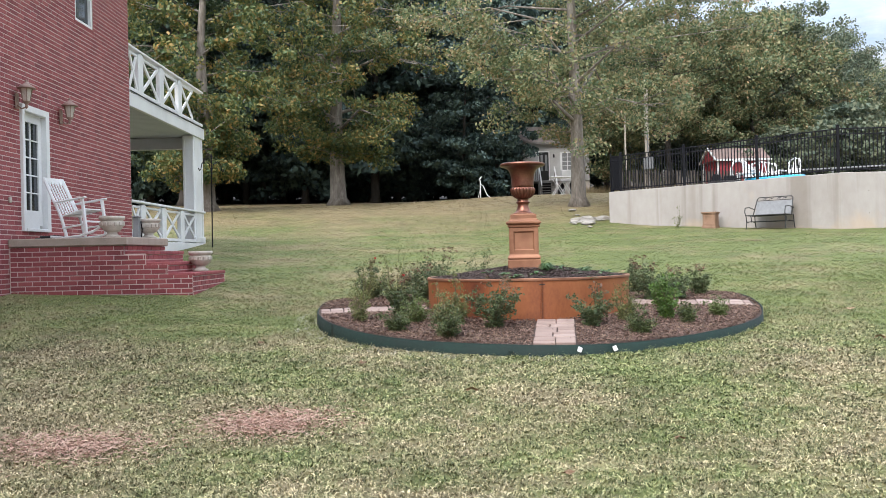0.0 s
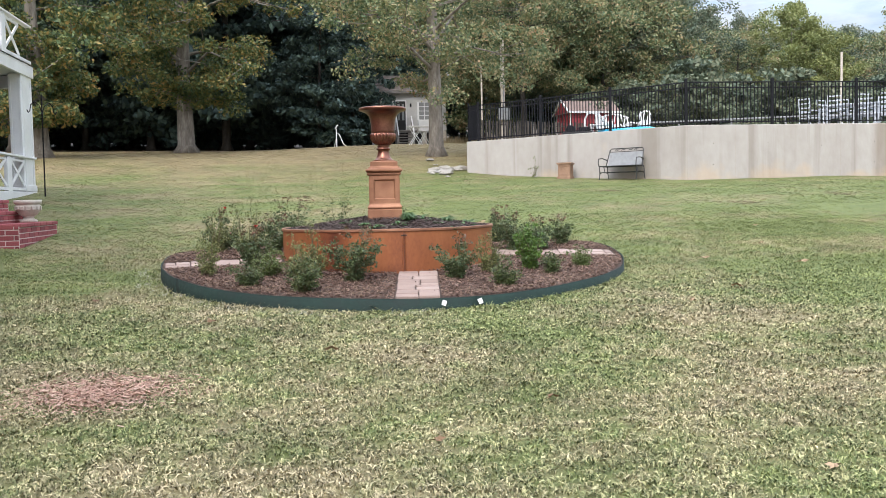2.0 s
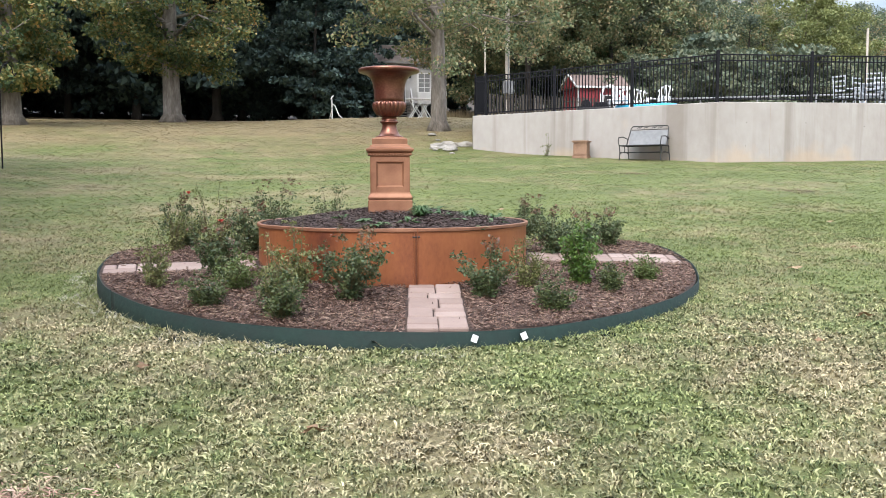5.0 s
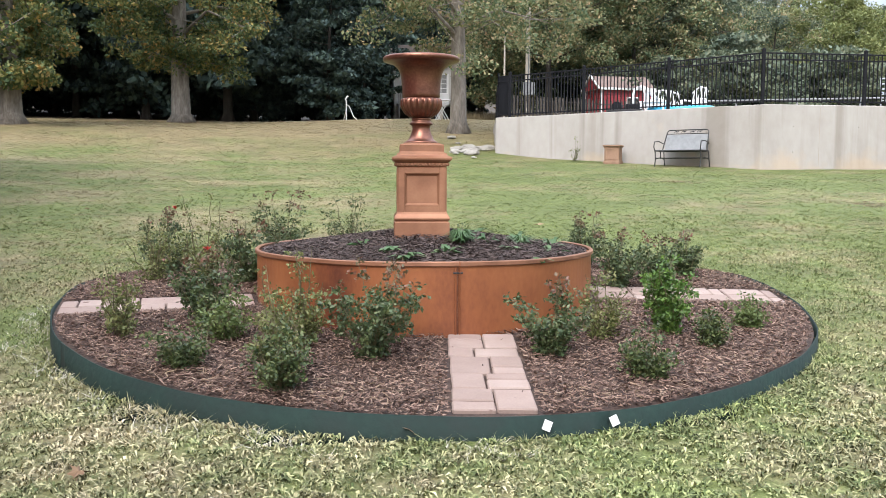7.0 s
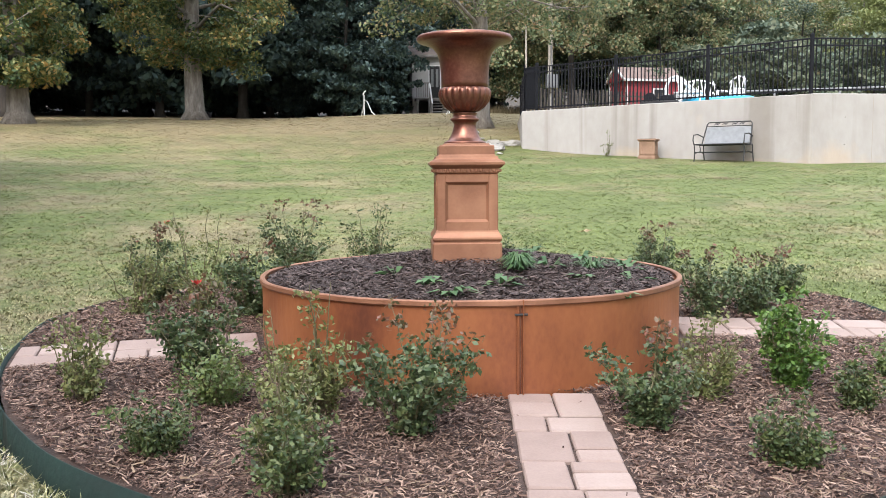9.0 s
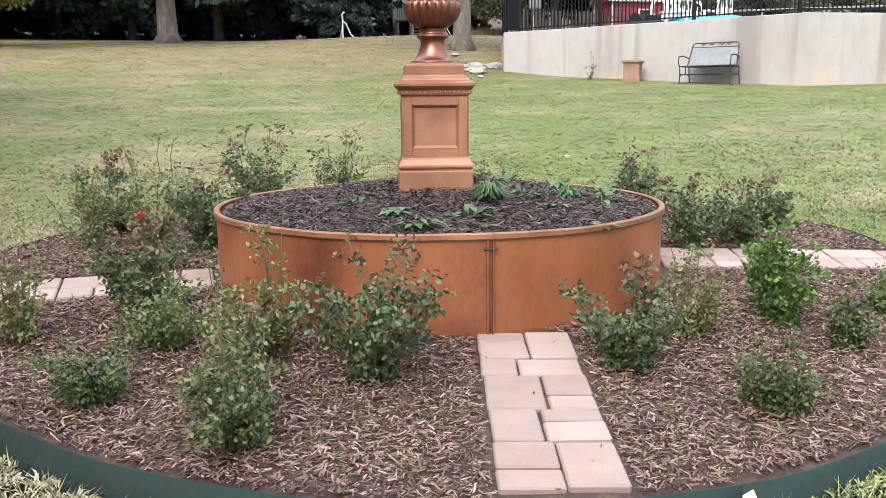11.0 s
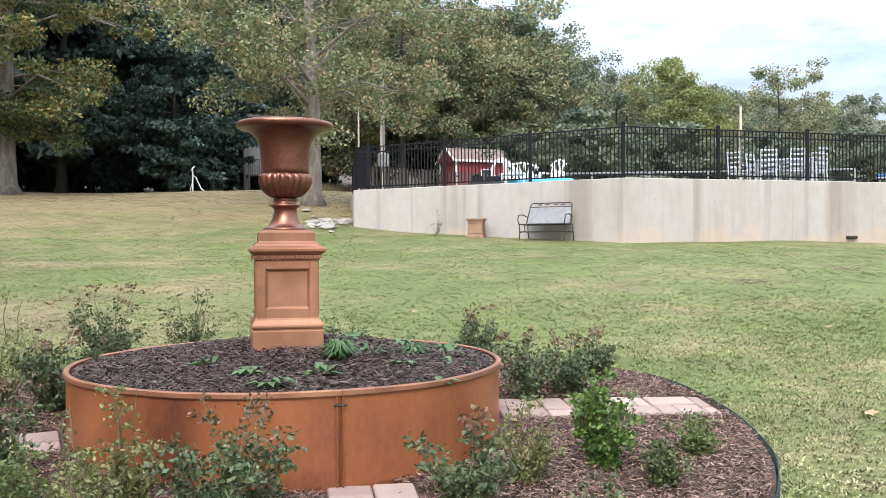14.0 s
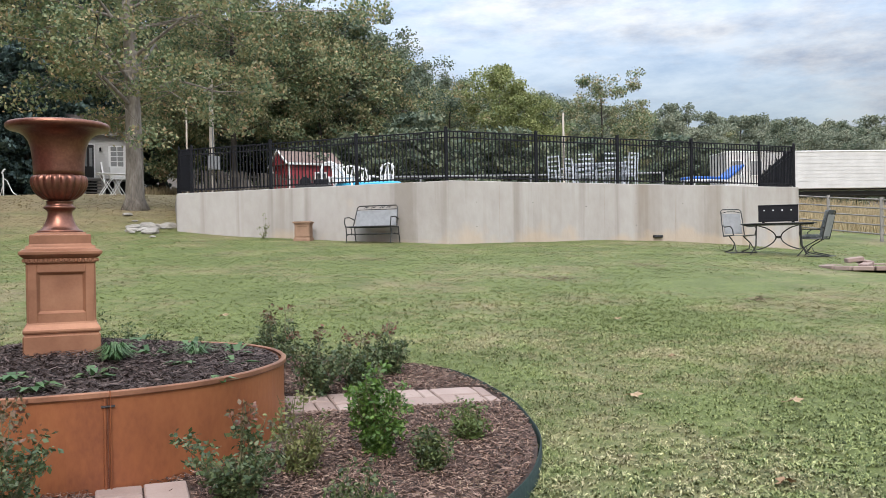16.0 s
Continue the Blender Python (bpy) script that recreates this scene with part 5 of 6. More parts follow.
# ---- roses and weeds ----
def build_rose(m, seed, h, rad, dens, leaf, stem_n, label, bloom=0, size=.030, tips=False):
    """Canes fanning from one crown with groups of leaflets at their joints, thickest low down; a few bare shoots stand above."""
    rng = np.random.default_rng(seed)
    e = thing("rose_bush", m, label, "rose bush", "roses in the bed")
    s, cen, tip, ends = Shape(), [], [], []
    for k in range(stem_n):
        shoot = k % 5 == 0
        a, L = rng.uniform(0, 2 * math.pi), h * (rng.uniform(1.0, 1.18) if shoot else rng.uniform(.45, .92))
        out = rad * (rng.uniform(.2, .8) if shoot else rng.uniform(.35, 1.2))
        bend = rng.uniform(.6, 1.3)
        p = [np.array((math.cos(a) * .02, math.sin(a) * .02, -.02))]
        for i in range(1, 7):
            t = i / 6
            p.append(np.array((math.cos(a + .3 * t) * out * t ** bend, math.sin(a + .3 * t) * out * t ** bend, L * t)) + rng.normal(0, .010, 3))
        s.tube(p, [.0055, .005, .0045, .004, .003, .0025, .0015], 4, cap=False)
        ends.append(p[-1])
        for q in range(dens // 2 if shoot else dens):
            t = float(rng.beta(2.2, 1.1) if shoot else rng.beta(1.3, 1.25))
            i = min(5, int(t * 6))
            node = p[i] + (p[i + 1] - p[i]) * (t * 6 - i)
            b = rng.uniform(0, 2 * math.pi)
            reach = rng.uniform(.02, .06)
            c = node + np.array((math.cos(b) * reach, math.sin(b) * reach, rng.normal(.008, .018)))
            c[2] = max(c[2], .02)
            (tip if tips and c[2] > h * .86 else cen).append(c)
            if reach > .035:
                s.tube([node, c], [.0014, .0008], 3, cap=False)
    part("cane", s, M_STEM, e)
    for name, where, surface in (("foliage", cen, leaf), ("new_growth", tip, M_ROSETIP)):
        if where:
            v = leaf_cards(where, [(.034, .034, .026)] * len(where), 8, size, rng, 1.0)
            o = new(name, raw_mesh(name, v, np.arange(len(v)).reshape(-1, 4), surface))
            o.parent = e
            o["kind"] = "stuff"
    for k in range(bloom):
        c = ends[k]
        b = Shape()
        for i in range(9):
            a = i * 2.4
            rr = .006 + .0022 * i
            b.add([(0, 0, -.012), (rr * math.cos(a - .6), rr * math.sin(a - .6), .008), (rr * 1.3 * math.cos(a), rr * 1.3 * math.sin(a), .02), (rr * math.cos(a + .6), rr * math.sin(a + .6), .008)], [(0, 1, 2, 3)])
        part("flower", b, M_BLOOM, e, "small red rose bloom", m=pose(c[0], c[1], c[2]))
    return e


ROSES = [
    (-0.94, 9.93, .36, .16, "y"), (-0.97, 12.1, .46, .18, "d"), (-0.48, 9.28, .19, .15, "n"), (-0.46, 10.22, .40, .16, "d"), (-0.28, 11.4, .40, .16, "d"),
    (-0.32, 9.81, .24, .16, "p"), (0.04, 8.86, .29, .16, "n"), (0.53, 9.35, .45, .25, "d"), (1.54, 9.31, .38, .16, "d"), (1.94, 9.63, .34, .17, "y"),
    (2.42, 9.72, .40, .13, "g"), (1.95, 8.86, .21, .10, "n"), (2.57, 9.39, .19, .07, "n"), (3.03, 9.8, .17, .09, "p"), (2.54, 11.01, .40, .16, "d"),
    (2.92, 11.09, .34, .16, "d"), (3.27, 11.39, .33, .13, "d"), (2.62, 12.1, .42, .16, "d"), (-.06, 12.95, .56, .25, "d"), (.55, 13.0, .54, .19, "n"),
    (1.33, 13.0, .36, .17, "n"), (1.75, 13.0, .28, .17, "n"), (.17, 9.65, .46, .10, "y"), (-.62, 11.55, .56, .22, "y"), (-1.0, 11.5, .42, .16, "y"), (.02, 9.55, .42, .15, "y"), (.02, 9.02, .36, .13, "y"),
]
LOOK = {"y": (M_ROSEY, "sparse leggy rose bush with pale yellow-green leaves", 13), "d": (M_ROSED, "dark leafy rose bush with reddish new tips", 26),
        "n": (M_ROSE, "green rose bush growing in bark mulch", 20), "g": (M_ROSEG, "fresh bright green low rose bush", 36), "p": (M_ROSEP, "low rose bush with soft green young leaves", 18)}
for k, (x, y, h, rad, kind) in enumerate(ROSES):
    leaf, label, dens = LOOK[kind]
    build_rose(pose(x, y, float(bed_z(x, y)), 0, 0, k * 50), 200 + k, h * 1.08, rad * 1.3, dens, leaf, int(8 + 52 * rad), label, bloom=1 if k in (3, 1) else 0, size=.027 if kind in "dg" else .023, tips=kind == "d")


def build_weed(x, y, n, rad, tall, leaf, label, seed, name="weed", size=.07):
    rng = np.random.default_rng(seed)
    z = SOIL + MOUND * (1 - math.hypot(x - RING[0], y - RING[1]) / RING_R)
    e = thing(name, pose(x, y, z - .005), label, "weed", "weeds in the planter")
    s = Shape()
    for k in range(n):
        a, L = rng.uniform(0, 2 * math.pi), rad * rng.uniform(.5, 1.1)
        h = tall * rng.uniform(.4, 1.1)
        c, t = np.array((math.cos(a) * L * .55, math.sin(a) * L * .55, h)), np.array((math.cos(a) * L, math.sin(a) * L, h * .65))
        w = size * .3 * np.array((-math.sin(a), math.cos(a), 0)) * rng.uniform(.7, 1.2)
        s.add([(0, 0, 0), c - w, t, c + w], [(0, 1, 2, 3)])
    part("foliage", s, leaf, e)


WEEDS = [(.78, 9.98, 12, .16, .06), (1.42, 10.55, 10, .12, .07), (1.25, 10.62, 12, .14, .06), (1.62, 9.92, 5, .14, .04), (.55, 10.5, 9, .13, .05), (1.72, 11.0, 12, .15, .07), (1.95, 10.75, 10, .13, .05), (1.45, 11.15, 14, .18, .055), (.70, 10.2, 9, .13, .05), (1.05, 10.12, 10, .15, .06), (1.55, 10.3, 8, .12, .05), (2.0, 10.95, 9, .14, .06), (1.85, 10.4, 7, .13, .05)]
for k, (x, y, n, rad, tall) in enumerate(WEEDS):
    build_weed(x, y, n, rad, tall, M_WEED, "broad-leaved green weed creeping over dark mulch", 300 + k)
build_weed(1.20, 10.38, 240, .13, .11, M_WEED, "tuft of fresh green grass at the pedestal", 330, "grass_tuft", .014)
build_weed(1.68, 10.62, 120, .17, .07, M_WEED, "thin tuft of green grass in the mulch", 331, "grass_tuft", .012)


# ---- paver paths ----
def build_path(name, a, b, width, seed):
    """Pink concrete pavers of three sizes in irregular courses."""
    rnd = random.Random(seed)
    a, b = Vector(a), Vector(b)
    d = (b - a).normalized()
    L = (b - a).length
    ang = math.degrees(math.atan2(d.y, d.x))
    e = thing(name, pose(0, 0, 0), "path of pink concrete pavers laid in the mulch", "path", kind="structure")
    u, row = 0.0, 0
    while u < L - .05:
        depth = min((.30, .17, .30, .24)[row % 4], L - u)
        split = (.52, .36, .56, .46)[row % 4] * width
        lo = -width / 2
        cells = [(0, depth, lo, lo + split), (0, depth, lo + split, width / 2)]
        if depth > .22:
            which = row // 2 % 2
            c = cells.pop(which)
            cut = depth * rnd.choice((.42, .6))
            cells += [(0, cut, c[2], c[3]), (cut, depth, c[2], c[3])]
        for u0, u1, v0, v1 in cells:
            mx, my = u + (u0 + u1) / 2, (v0 + v1) / 2
            p = a + d * mx + Vector((-d.y, d.x)) * my
            s = Shape().box(0, 0, 0, u1 - u0 - .010 * rnd.uniform(.4, 1.7), v1 - v0 - .010 * rnd.uniform(.4, 1.7), .06, .007)
            part("paver", s, M_PAVER, e, m=pose(p.x, p.y, float(bed_z(p.x, p.y)) - .012 + rnd.uniform(-.003, .004), rnd.uniform(-.8, .8), rnd.uniform(-.8, .8), ang + rnd.uniform(-1.2, 1.2)) @ pose(0, 0, 0, 0, -math.degrees(math.atan(.095 * d.y)), 0) @ pose(0, 0, 0, math.degrees(math.atan(.095 * d.x)), 0, 0))
        u += depth
        row += 1


build_path("paver_path", (1.215, 9.74), (1.03, 8.40), .41, 3)
build_path("paver_path", (2.28, 10.84), (3.66, 10.60), .38, 5)
build_path("paver_path", (-.20, 10.78), (-1.47, 10.62), .36, 7)


# ---- things along the wall ----
def build_bench():
    x, y = 9.36, 25.42
    e = thing("garden_bench", pose(x, y, gz(x, y) + .0, 0, 0, -50), "dark wrought-iron glider bench with grey mesh seat", "bench")
    w = .60
    part("mesh_back", Shape().box(0, 0, 0, 1.10, .012, .40, .003), M_MESH, e, "grey woven mesh back", m=pose(0, .20, .62, -17, 0, 0))
    part("mesh_seat", Shape().box(0, -.02, .41, 1.14, .46, .014, .004), M_MESH, e)
    part("back_frame", Shape().tube([(-w, .10, .38), (-w + .05, .28, .88), (-w + .10, .295, .925), (w - .10, .295, .925), (w - .05, .28, .88), (w, .10, .38)], .014, 6), M_IRON, e)
    part("back_rail", Shape().tube([(-w + .05, .265, .83), (w - .05, .265, .83)], .010, 6), M_IRON, e)
    for cx in (-.30, -.10, .14, .32):
        part("leaf_scroll", Shape().tube([(cx - .07, .272, .86), (cx - .03, .28, .90), (cx + .01, .275, .87), (cx + .06, .282, .905)], .009, 5), M_IRON, e)
        part("leaf_ornament", Shape().box(cx, .277, .885, .045, .008, .03, .004), M_IRON, e)
    part("seat_frame", Shape().tube([(-w, -.26, .40), (w, -.26, .40), (w, .2, .39), (-w, .2, .39), (-w, -.26, .40)], .015, 6), M_IRON, e)
    for sd in (-1, 1):
        part("armrest", Shape().tube([(sd * w, -.27, .38), (sd * (w + .02), -.30, .50), (sd * (w + .02), -.27, .62), (sd * (w + .02), -.05, .64), (sd * w, .20, .58)], .014, 6), M_IRON, e)
        part("front_leg", Shape().tube([(sd * w, -.26, .38), (sd * w, -.24, .20), (sd * w, -.27, 0)], .014, 6), M_IRON, e)
        part("back_leg", Shape().tube([(sd * w, .2, .38), (sd * w, .22, .2), (sd * w, .27, 0)], .014, 6), M_IRON, e)
        part("side_bar", Shape().tube([(sd * w, -.25, .19), (sd * (w - .02), 0, .24), (sd * w, .22, .19)], .011, 6), M_IRON, e)
        part("spring", Shape().tube([(sd * (w - .06), -.1, .2), (sd * (w - .06), -.08, .3), (sd * (w - .06), -.12, .39)], .012, 6), M_IRON, e)
    part("glide_bar", Shape().tube([(-w, -.22, .22), (w, -.22, .22)], .012, 6), M_IRON, e)
    part("glide_bar", Shape().tube([(-w, .2, .22), (w, .2, .22)], .012, 6), M_IRON, e)


def build_square_planter():
    x, y = 8.12, 26.95
    e = thing("square_planter", pose(x, y, gz(x, y) - .03, 0, 0, -33), "square terracotta-coloured planter box with panels", "planter")
    part("base", Shape().box(0, 0, .045, .43, .43, .09, .01), M_TAN, e)
    part("base_moulding", Shape().box(0, 0, .105, .40, .40, .03, .01), M_TAN, e)
    part("body", Shape().box(0, 0, .28, .36, .36, .32, .006), M_TAN, e)
    for k in range(4):
        s = Shape()
        for a, z, w, h in ((-.15, .28, .05, .30), (.15, .28, .05, .30), (0, .41, .25, .045), (0, .15, .25, .045)):
            s.box(a, -.185, z, w, .014, h, .003)
        part("panel_frame", s, M_TAN, e, m=pose(0, 0, 0, 0, 0, 90 * k))
    s = Shape()
    s.box(0, 0, .455, .41, .41, .035, .008)
    s.box(0, 0, .49, .46, .46, .04, .01)
    part("rim", s, M_TAN, e)
    part("soil", Shape().box(0, 0, .512, .38, .38, .008), M_MULCH, e)


build_bench()
build_square_planter()
build_rose(pose(7.39, 27.95, gz(7.39, 27.95)), 401, .62, .20, 4, M_ROSEY, 9, "small bare rose shrub against the concrete wall", 0, .03)


def build_rocks():
    rnd = random.Random(9)
    for k in range(26):
        x, y = 5.15 + rnd.gauss(0, .42), 31.4 + rnd.gauss(0, .85)
        if x > 5.55 + (y - 30.6) * .2:
            continue
        big = k < 5
        sz = rnd.uniform(.22, .38) if big else rnd.uniform(.08, .2)
        v, f = [], []
        b = bmesh.new()
        bmesh.ops.create_icosphere(b, subdivisions=2, radius=1)
        for q in b.verts:
            n = 1 + .35 * noise.noise(q.co * 1.7 + Vector((k * 3.1, 0, 0)))
            v.append((q.co.x * n * sz, q.co.y * n * sz * .7, max(-.3, q.co.z * n) * sz * .38))
        f = [tuple(q.index for q in fc.verts) for fc in b.faces]
        b.free()
        o = part("rock", Shape().add(v, f), M_ROCK, m=pose(x, y, gz(x, y) + .02, 0, 0, rnd.uniform(0, 360)))
        tagged(o, "pale flat limestone rock at the wall's end" if big else "small pale stone beside the concrete wall", "rock", "rocks by the wall")


build_rocks()


# ---- patio set and fire ring ----
def build_spring_chair(m, cushion):
    e = thing("spring_chair", m, "dark wrought-iron patio chair with a dark patterned cushion" if cushion else "dark wrought-iron spring patio chair with mesh back", "chair", "patio chairs")
    w = .27
    part("back_frame", Shape().tube([(-w, .22, .40), (-w, .30, .75), (-w + .01, .36, 1.0), (-w + .06, .37, 1.04), (w - .06, .37, 1.04), (w - .01, .36, 1.0), (w, .30, .75), (w, .22, .40)], .013, 6), M_IRON, e)
    part("back_mesh", Shape().box(0, 0, 0, .46, .012, .5, .004), M_MESH, e, m=pose(0, .295, .70, -14, 0, 0))
    part("back_bar", Shape().tube([(-w, .345, .95), (-.1, .36, .99), (.1, .36, .99), (w, .345, .95)], .009, 5), M_IRON, e)
    part("seat", Shape().box(0, -.03, .42, .52, .50, .02, .006), M_MESH, e)
    for s in (-1, 1):
        part("armrest", Shape().tube([(s * w, .30, .68), (s * (w + .03), .1, .62), (s * (w + .04), -.18, .63), (s * (w + .03), -.27, .56), (s * w, -.25, .42)], .013, 6), M_IRON, e)
        part("seat_rail", Shape().tube([(s * w, -.27, .42), (s * w, .22, .40)], .013, 6), M_IRON, e)
        part("spring_leg", Shape().tube([(s * .18, .12, .40), (s * .2, -.16, .24), (s * .2, -.1, .10), (s * .22, .28, .02)], .014, 6), M_IRON, e)
        part("runner", Shape().tube([(s * .25, -.36, .012), (s * .25, .36, .012)], .013, 6), M_IRON, e)
        part("front_leg", Shape().tube([(s * .2, -.16, .24), (s * .25, -.34, .012)], .013, 6), M_IRON, e)
    part("cross_bar", Shape().tube([(-.25, -.34, .014), (.25, -.34, .014)], .012, 6), M_IRON, e)
    part("cross_bar", Shape().tube([(-.25, .34, .014), (.25, .34, .014)], .012, 6), M_IRON, e)
    if cushion:
        part("back_cushion", Shape().box(0, 0, 0, .50, .08, .60, .03), M_CUSH, e, "dark mottled cushion", m=pose(0, .25, .76, -14, 0, 0))
        part("seat_cushion", Shape().box(0, -.03, .47, .50, .48, .08, .03), M_CUSH, e)
    return e


M_CUSH = mat("dark_patterned_cushion", [(0.02, 0.025, 0.03), (0.07, 0.08, 0.085), (0.25, 0.25, 0.24)], 9, 45, 0.9, bump=0.1, spread=.2)


def build_table():
    x, y = 15.97, 18.85
    z = gz(x, y)
    e = thing("patio_table", pose(x, y, z, 0, 0, -48), "oval dark wrought-iron patio table with looped legs", "table")
    oval = Matrix.Diagonal((1.5, .92, 1, 1))
    part("tabletop", Shape().lathe([(.01, .665), (.50, .665), (.515, .67), (.515, .68), (.50, .685), (.01, .685)], 32), M_IRON, e, m=oval)
    part("apron", Shape().lathe([(.47, .64), (.48, .64), (.48, .665), (.47, .665)], 32), M_IRON, e, m=oval)
    for s in (-1, 1):
        arc = [(s * (.42 - .37 * math.sin(math.pi * k / 10) ** .7), -.04, .64 - .52 * k / 10) for k in range(11)]
        part("leg_loop", Shape().tube(arc, .013, 6), M_IRON, e)
        for q in (-1, 1):
            part("leg", Shape().tube([(s * .44, q * .30, .66), (s * .46, q * .31, .20), (s * .58, q * .36, 0)], .013, 6), M_IRON, e)
        part("leg_brace", Shape().tube([(s * .46, -.31, .14), (s * .42, -.04, .12), (s * .46, .31, .14)], .010, 6), M_IRON, e)
    part("collar", Shape().box(0, -.04, .38, .10, .03, .05, .006), M_IRON, e)
    g = thing("portable_griddle", pose(x, y, z + .687, 0, 0, -48), "black tabletop griddle with four pale knobs", "griddle")
    part("body", Shape().box(0, 0, .20, .80, .30, .34, .008), M_BLACK, g)
    part("lid", Shape().box(0, 0, .375, .82, .32, .02, .006), M_BLACK, g)
    for k in range(4):
        part("knob", Shape().tube([(0, -.15, 0), (0, -.17, 0)], .015, 10), M_WHITE, g, m=pose(-.28 + .18 * k, 0, .27))
    for s in (-1, 1):
        part("foot", Shape().box(s * .3, 0, .015, .06, .26, .03, .005), M_BLACK, g)


build_table()
build_spring_chair(pose(15.48, 19.50, gz(15.48, 19.50), 0, 0, -18) @ Matrix.Diagonal((.93, .93, .93, 1)), False)
build_spring_chair(pose(16.42, 18.26, gz(16.42, 18.26), 0, 0, -158) @ Matrix.Diagonal((.93, .93, .93, 1)), True)


def build_fire_ring():
    x, y = 15.05, 15.85
    z = gz(x, y)
    e = thing("fire_ring", pose(x, y, z), "low ring of reddish pavers round a fire pit in the lawn", "fire pit")
    for k in range(16):
        a = 2 * math.pi * k / 16
        part("paver", Shape().box(0, 0, 0, .17, .33, .08, .01), M_PAVER, e, m=pose(.88 * math.cos(a), .88 * math.sin(a), .03, 0, 0, math.degrees(a)))
    part("ash_bed", Shape().lathe([(.01, .0), (.8, .0), (.8, .02), (.01, .035)], 24), M_MULCH, e)
    for k, (px, py, rz) in enumerate(((-.45, -.1, 20), (-.25, .05, 70), (-.42, .15, -30))):
        part("loose_paver", Shape().box(0, 0, 0, .30, .16, .08, .01), M_PAVER, e, m=pose(px, py, .07 + .05 * k, 4, -6, rz))


build_fire_ring()


# ---- pool terrace furniture ----
DECK = WALL_TOP - .06


def build_cast_chair(m, wide):
    e = thing("cast_metal_bench" if wide > .7 else "cast_metal_chair", m, "ornate white cast-metal garden seat on the terrace", "garden seat", "white cast seats")
    h = wide / 2
    part("seat", Shape().box(0, 0, .42, wide, .46, .03, .01), M_WHITE, e)
    for s in (-1, 1):
        part("front_leg", Shape().tube([(s * (h - .03), -.2, .42), (s * (h + .01), -.24, .22), (s * (h - .02), -.22, 0)], .02, 6), M_WHITE, e)
        part("back_leg", Shape().tube([(s * (h - .03), .2, .42), (s * h, .26, .2), (s * h, .3, 0)], .02, 6), M_WHITE, e)
        part("arm", Shape().tube([(s * h, .22, .66), (s * (h + .02), 0, .68), (s * (h + .02), -.18, .66), (s * (h + .02), -.22, .58), (s * h, -.18, .44)], .022, 6), M_WHITE, e)
    n = max(3, round(wide / .19))
    for k in range(n):
        x = -h + wide * (k + .5) / n
        hh = .98 + .10 * math.cos((x / h) * 1.3)
        q = .075
        part("back_scroll", Shape().tube([(x - q, .24, .45), (x - q, .28, .70), (x - q * .3, .30, hh - .08), (x, .31, hh), (x + q * .3, .30, hh - .08), (x + q, .28, .70), (x + q, .24, .45)], .018, 5), M_WHITE, e)
        part("back_rosette", Shape().tube([(x - .05, .27, .62), (x, .28, .70), (x + .05, .27, .62), (x, .265, .55), (x - .05, .27, .62)], .017, 5), M_WHITE, e)
    part("top_rail", Shape().tube([(-h, .29, .90), (-h * .5, .31, 1.02), (0, .315, 1.07), (h * .5, .31, 1.02), (h, .29, .90)], .024, 6), M_WHITE, e)
    return e


build_cast_chair(pose(10.85, 30.9, DECK, 0, 0, 55), .66)
build_cast_chair(pose(11.25, 31.3, DECK, 0, 0, -20), 1.1)
build_cast_chair(pose(11.78, 30.25, DECK, 0, 0, -70), .66)

e = thing("paddling_pool", pose(11.05, 29.45, DECK, 0, 0, -30), "bright blue inflatable pool with a rolled rim", "pool")
for k in range(2):
    s = Shape()
    ring = [(.88 * math.cos(a), .62 * math.sin(a), .10 + .19 * k) for a in [2 * math.pi * i / 28 for i in range(29)]]
    part("tube", s.tube(ring, .105, 8, cap=False), M_BLUE, e, smooth=True)
part("pool_floor", Shape().lathe([(.01, .02), (.7, .02), (.7, .04), (.01, .04)], 24), M_BLUE, e)
e = thing("pool_ladder", pose(9.75, 29.9, DECK, 0, 0, -15), "white tubular pool ladder rail", "pool ladder")
for s in (0, .35):
    part("handrail", Shape().tube([(0, s, 0), (0, s, .75), (.08, s, .95), (.25, s, 1.0), (.42, s, .92), (.72, s, .62), (.95, s, .55)], .03, 8), M_WHITE, e, smooth=True)
for z in (.25, .5):
    part("rung", Shape().box(.02, .175, z, .08, .34, .03, .006), M_WHITE, e)
e = thing("pool_pump", pose(9.15, 29.6, DECK, 0, 0, -30), "low black pool pump with a round filter", "pump")
part("filter", Shape().tube([(0, -.12, .36), (0, .12, .36)], .15, 18), M_BLACK, e)
part("motor", Shape().box(.45, 0, .36, .4, .2, .16, .03), M_BLACK, e)
part("base", Shape().box(.25, 0, .14, 1.0, .5, .28, .02), M_DARK, e)
e = thing("low_side_table", pose(10.15, 29.4, DECK, 0, 0, -25), "low white plastic side table", "table")
part("tabletop", Shape().box(0, 0, .50, .75, .5, .04, .012), M_WHITE, e)
for a in (-1, 1):
    for b in (-1, 1):
        part("leg", Shape().box(a * .32, b * .2, .24, .05, .05, .48, .006), M_WHITE, e)


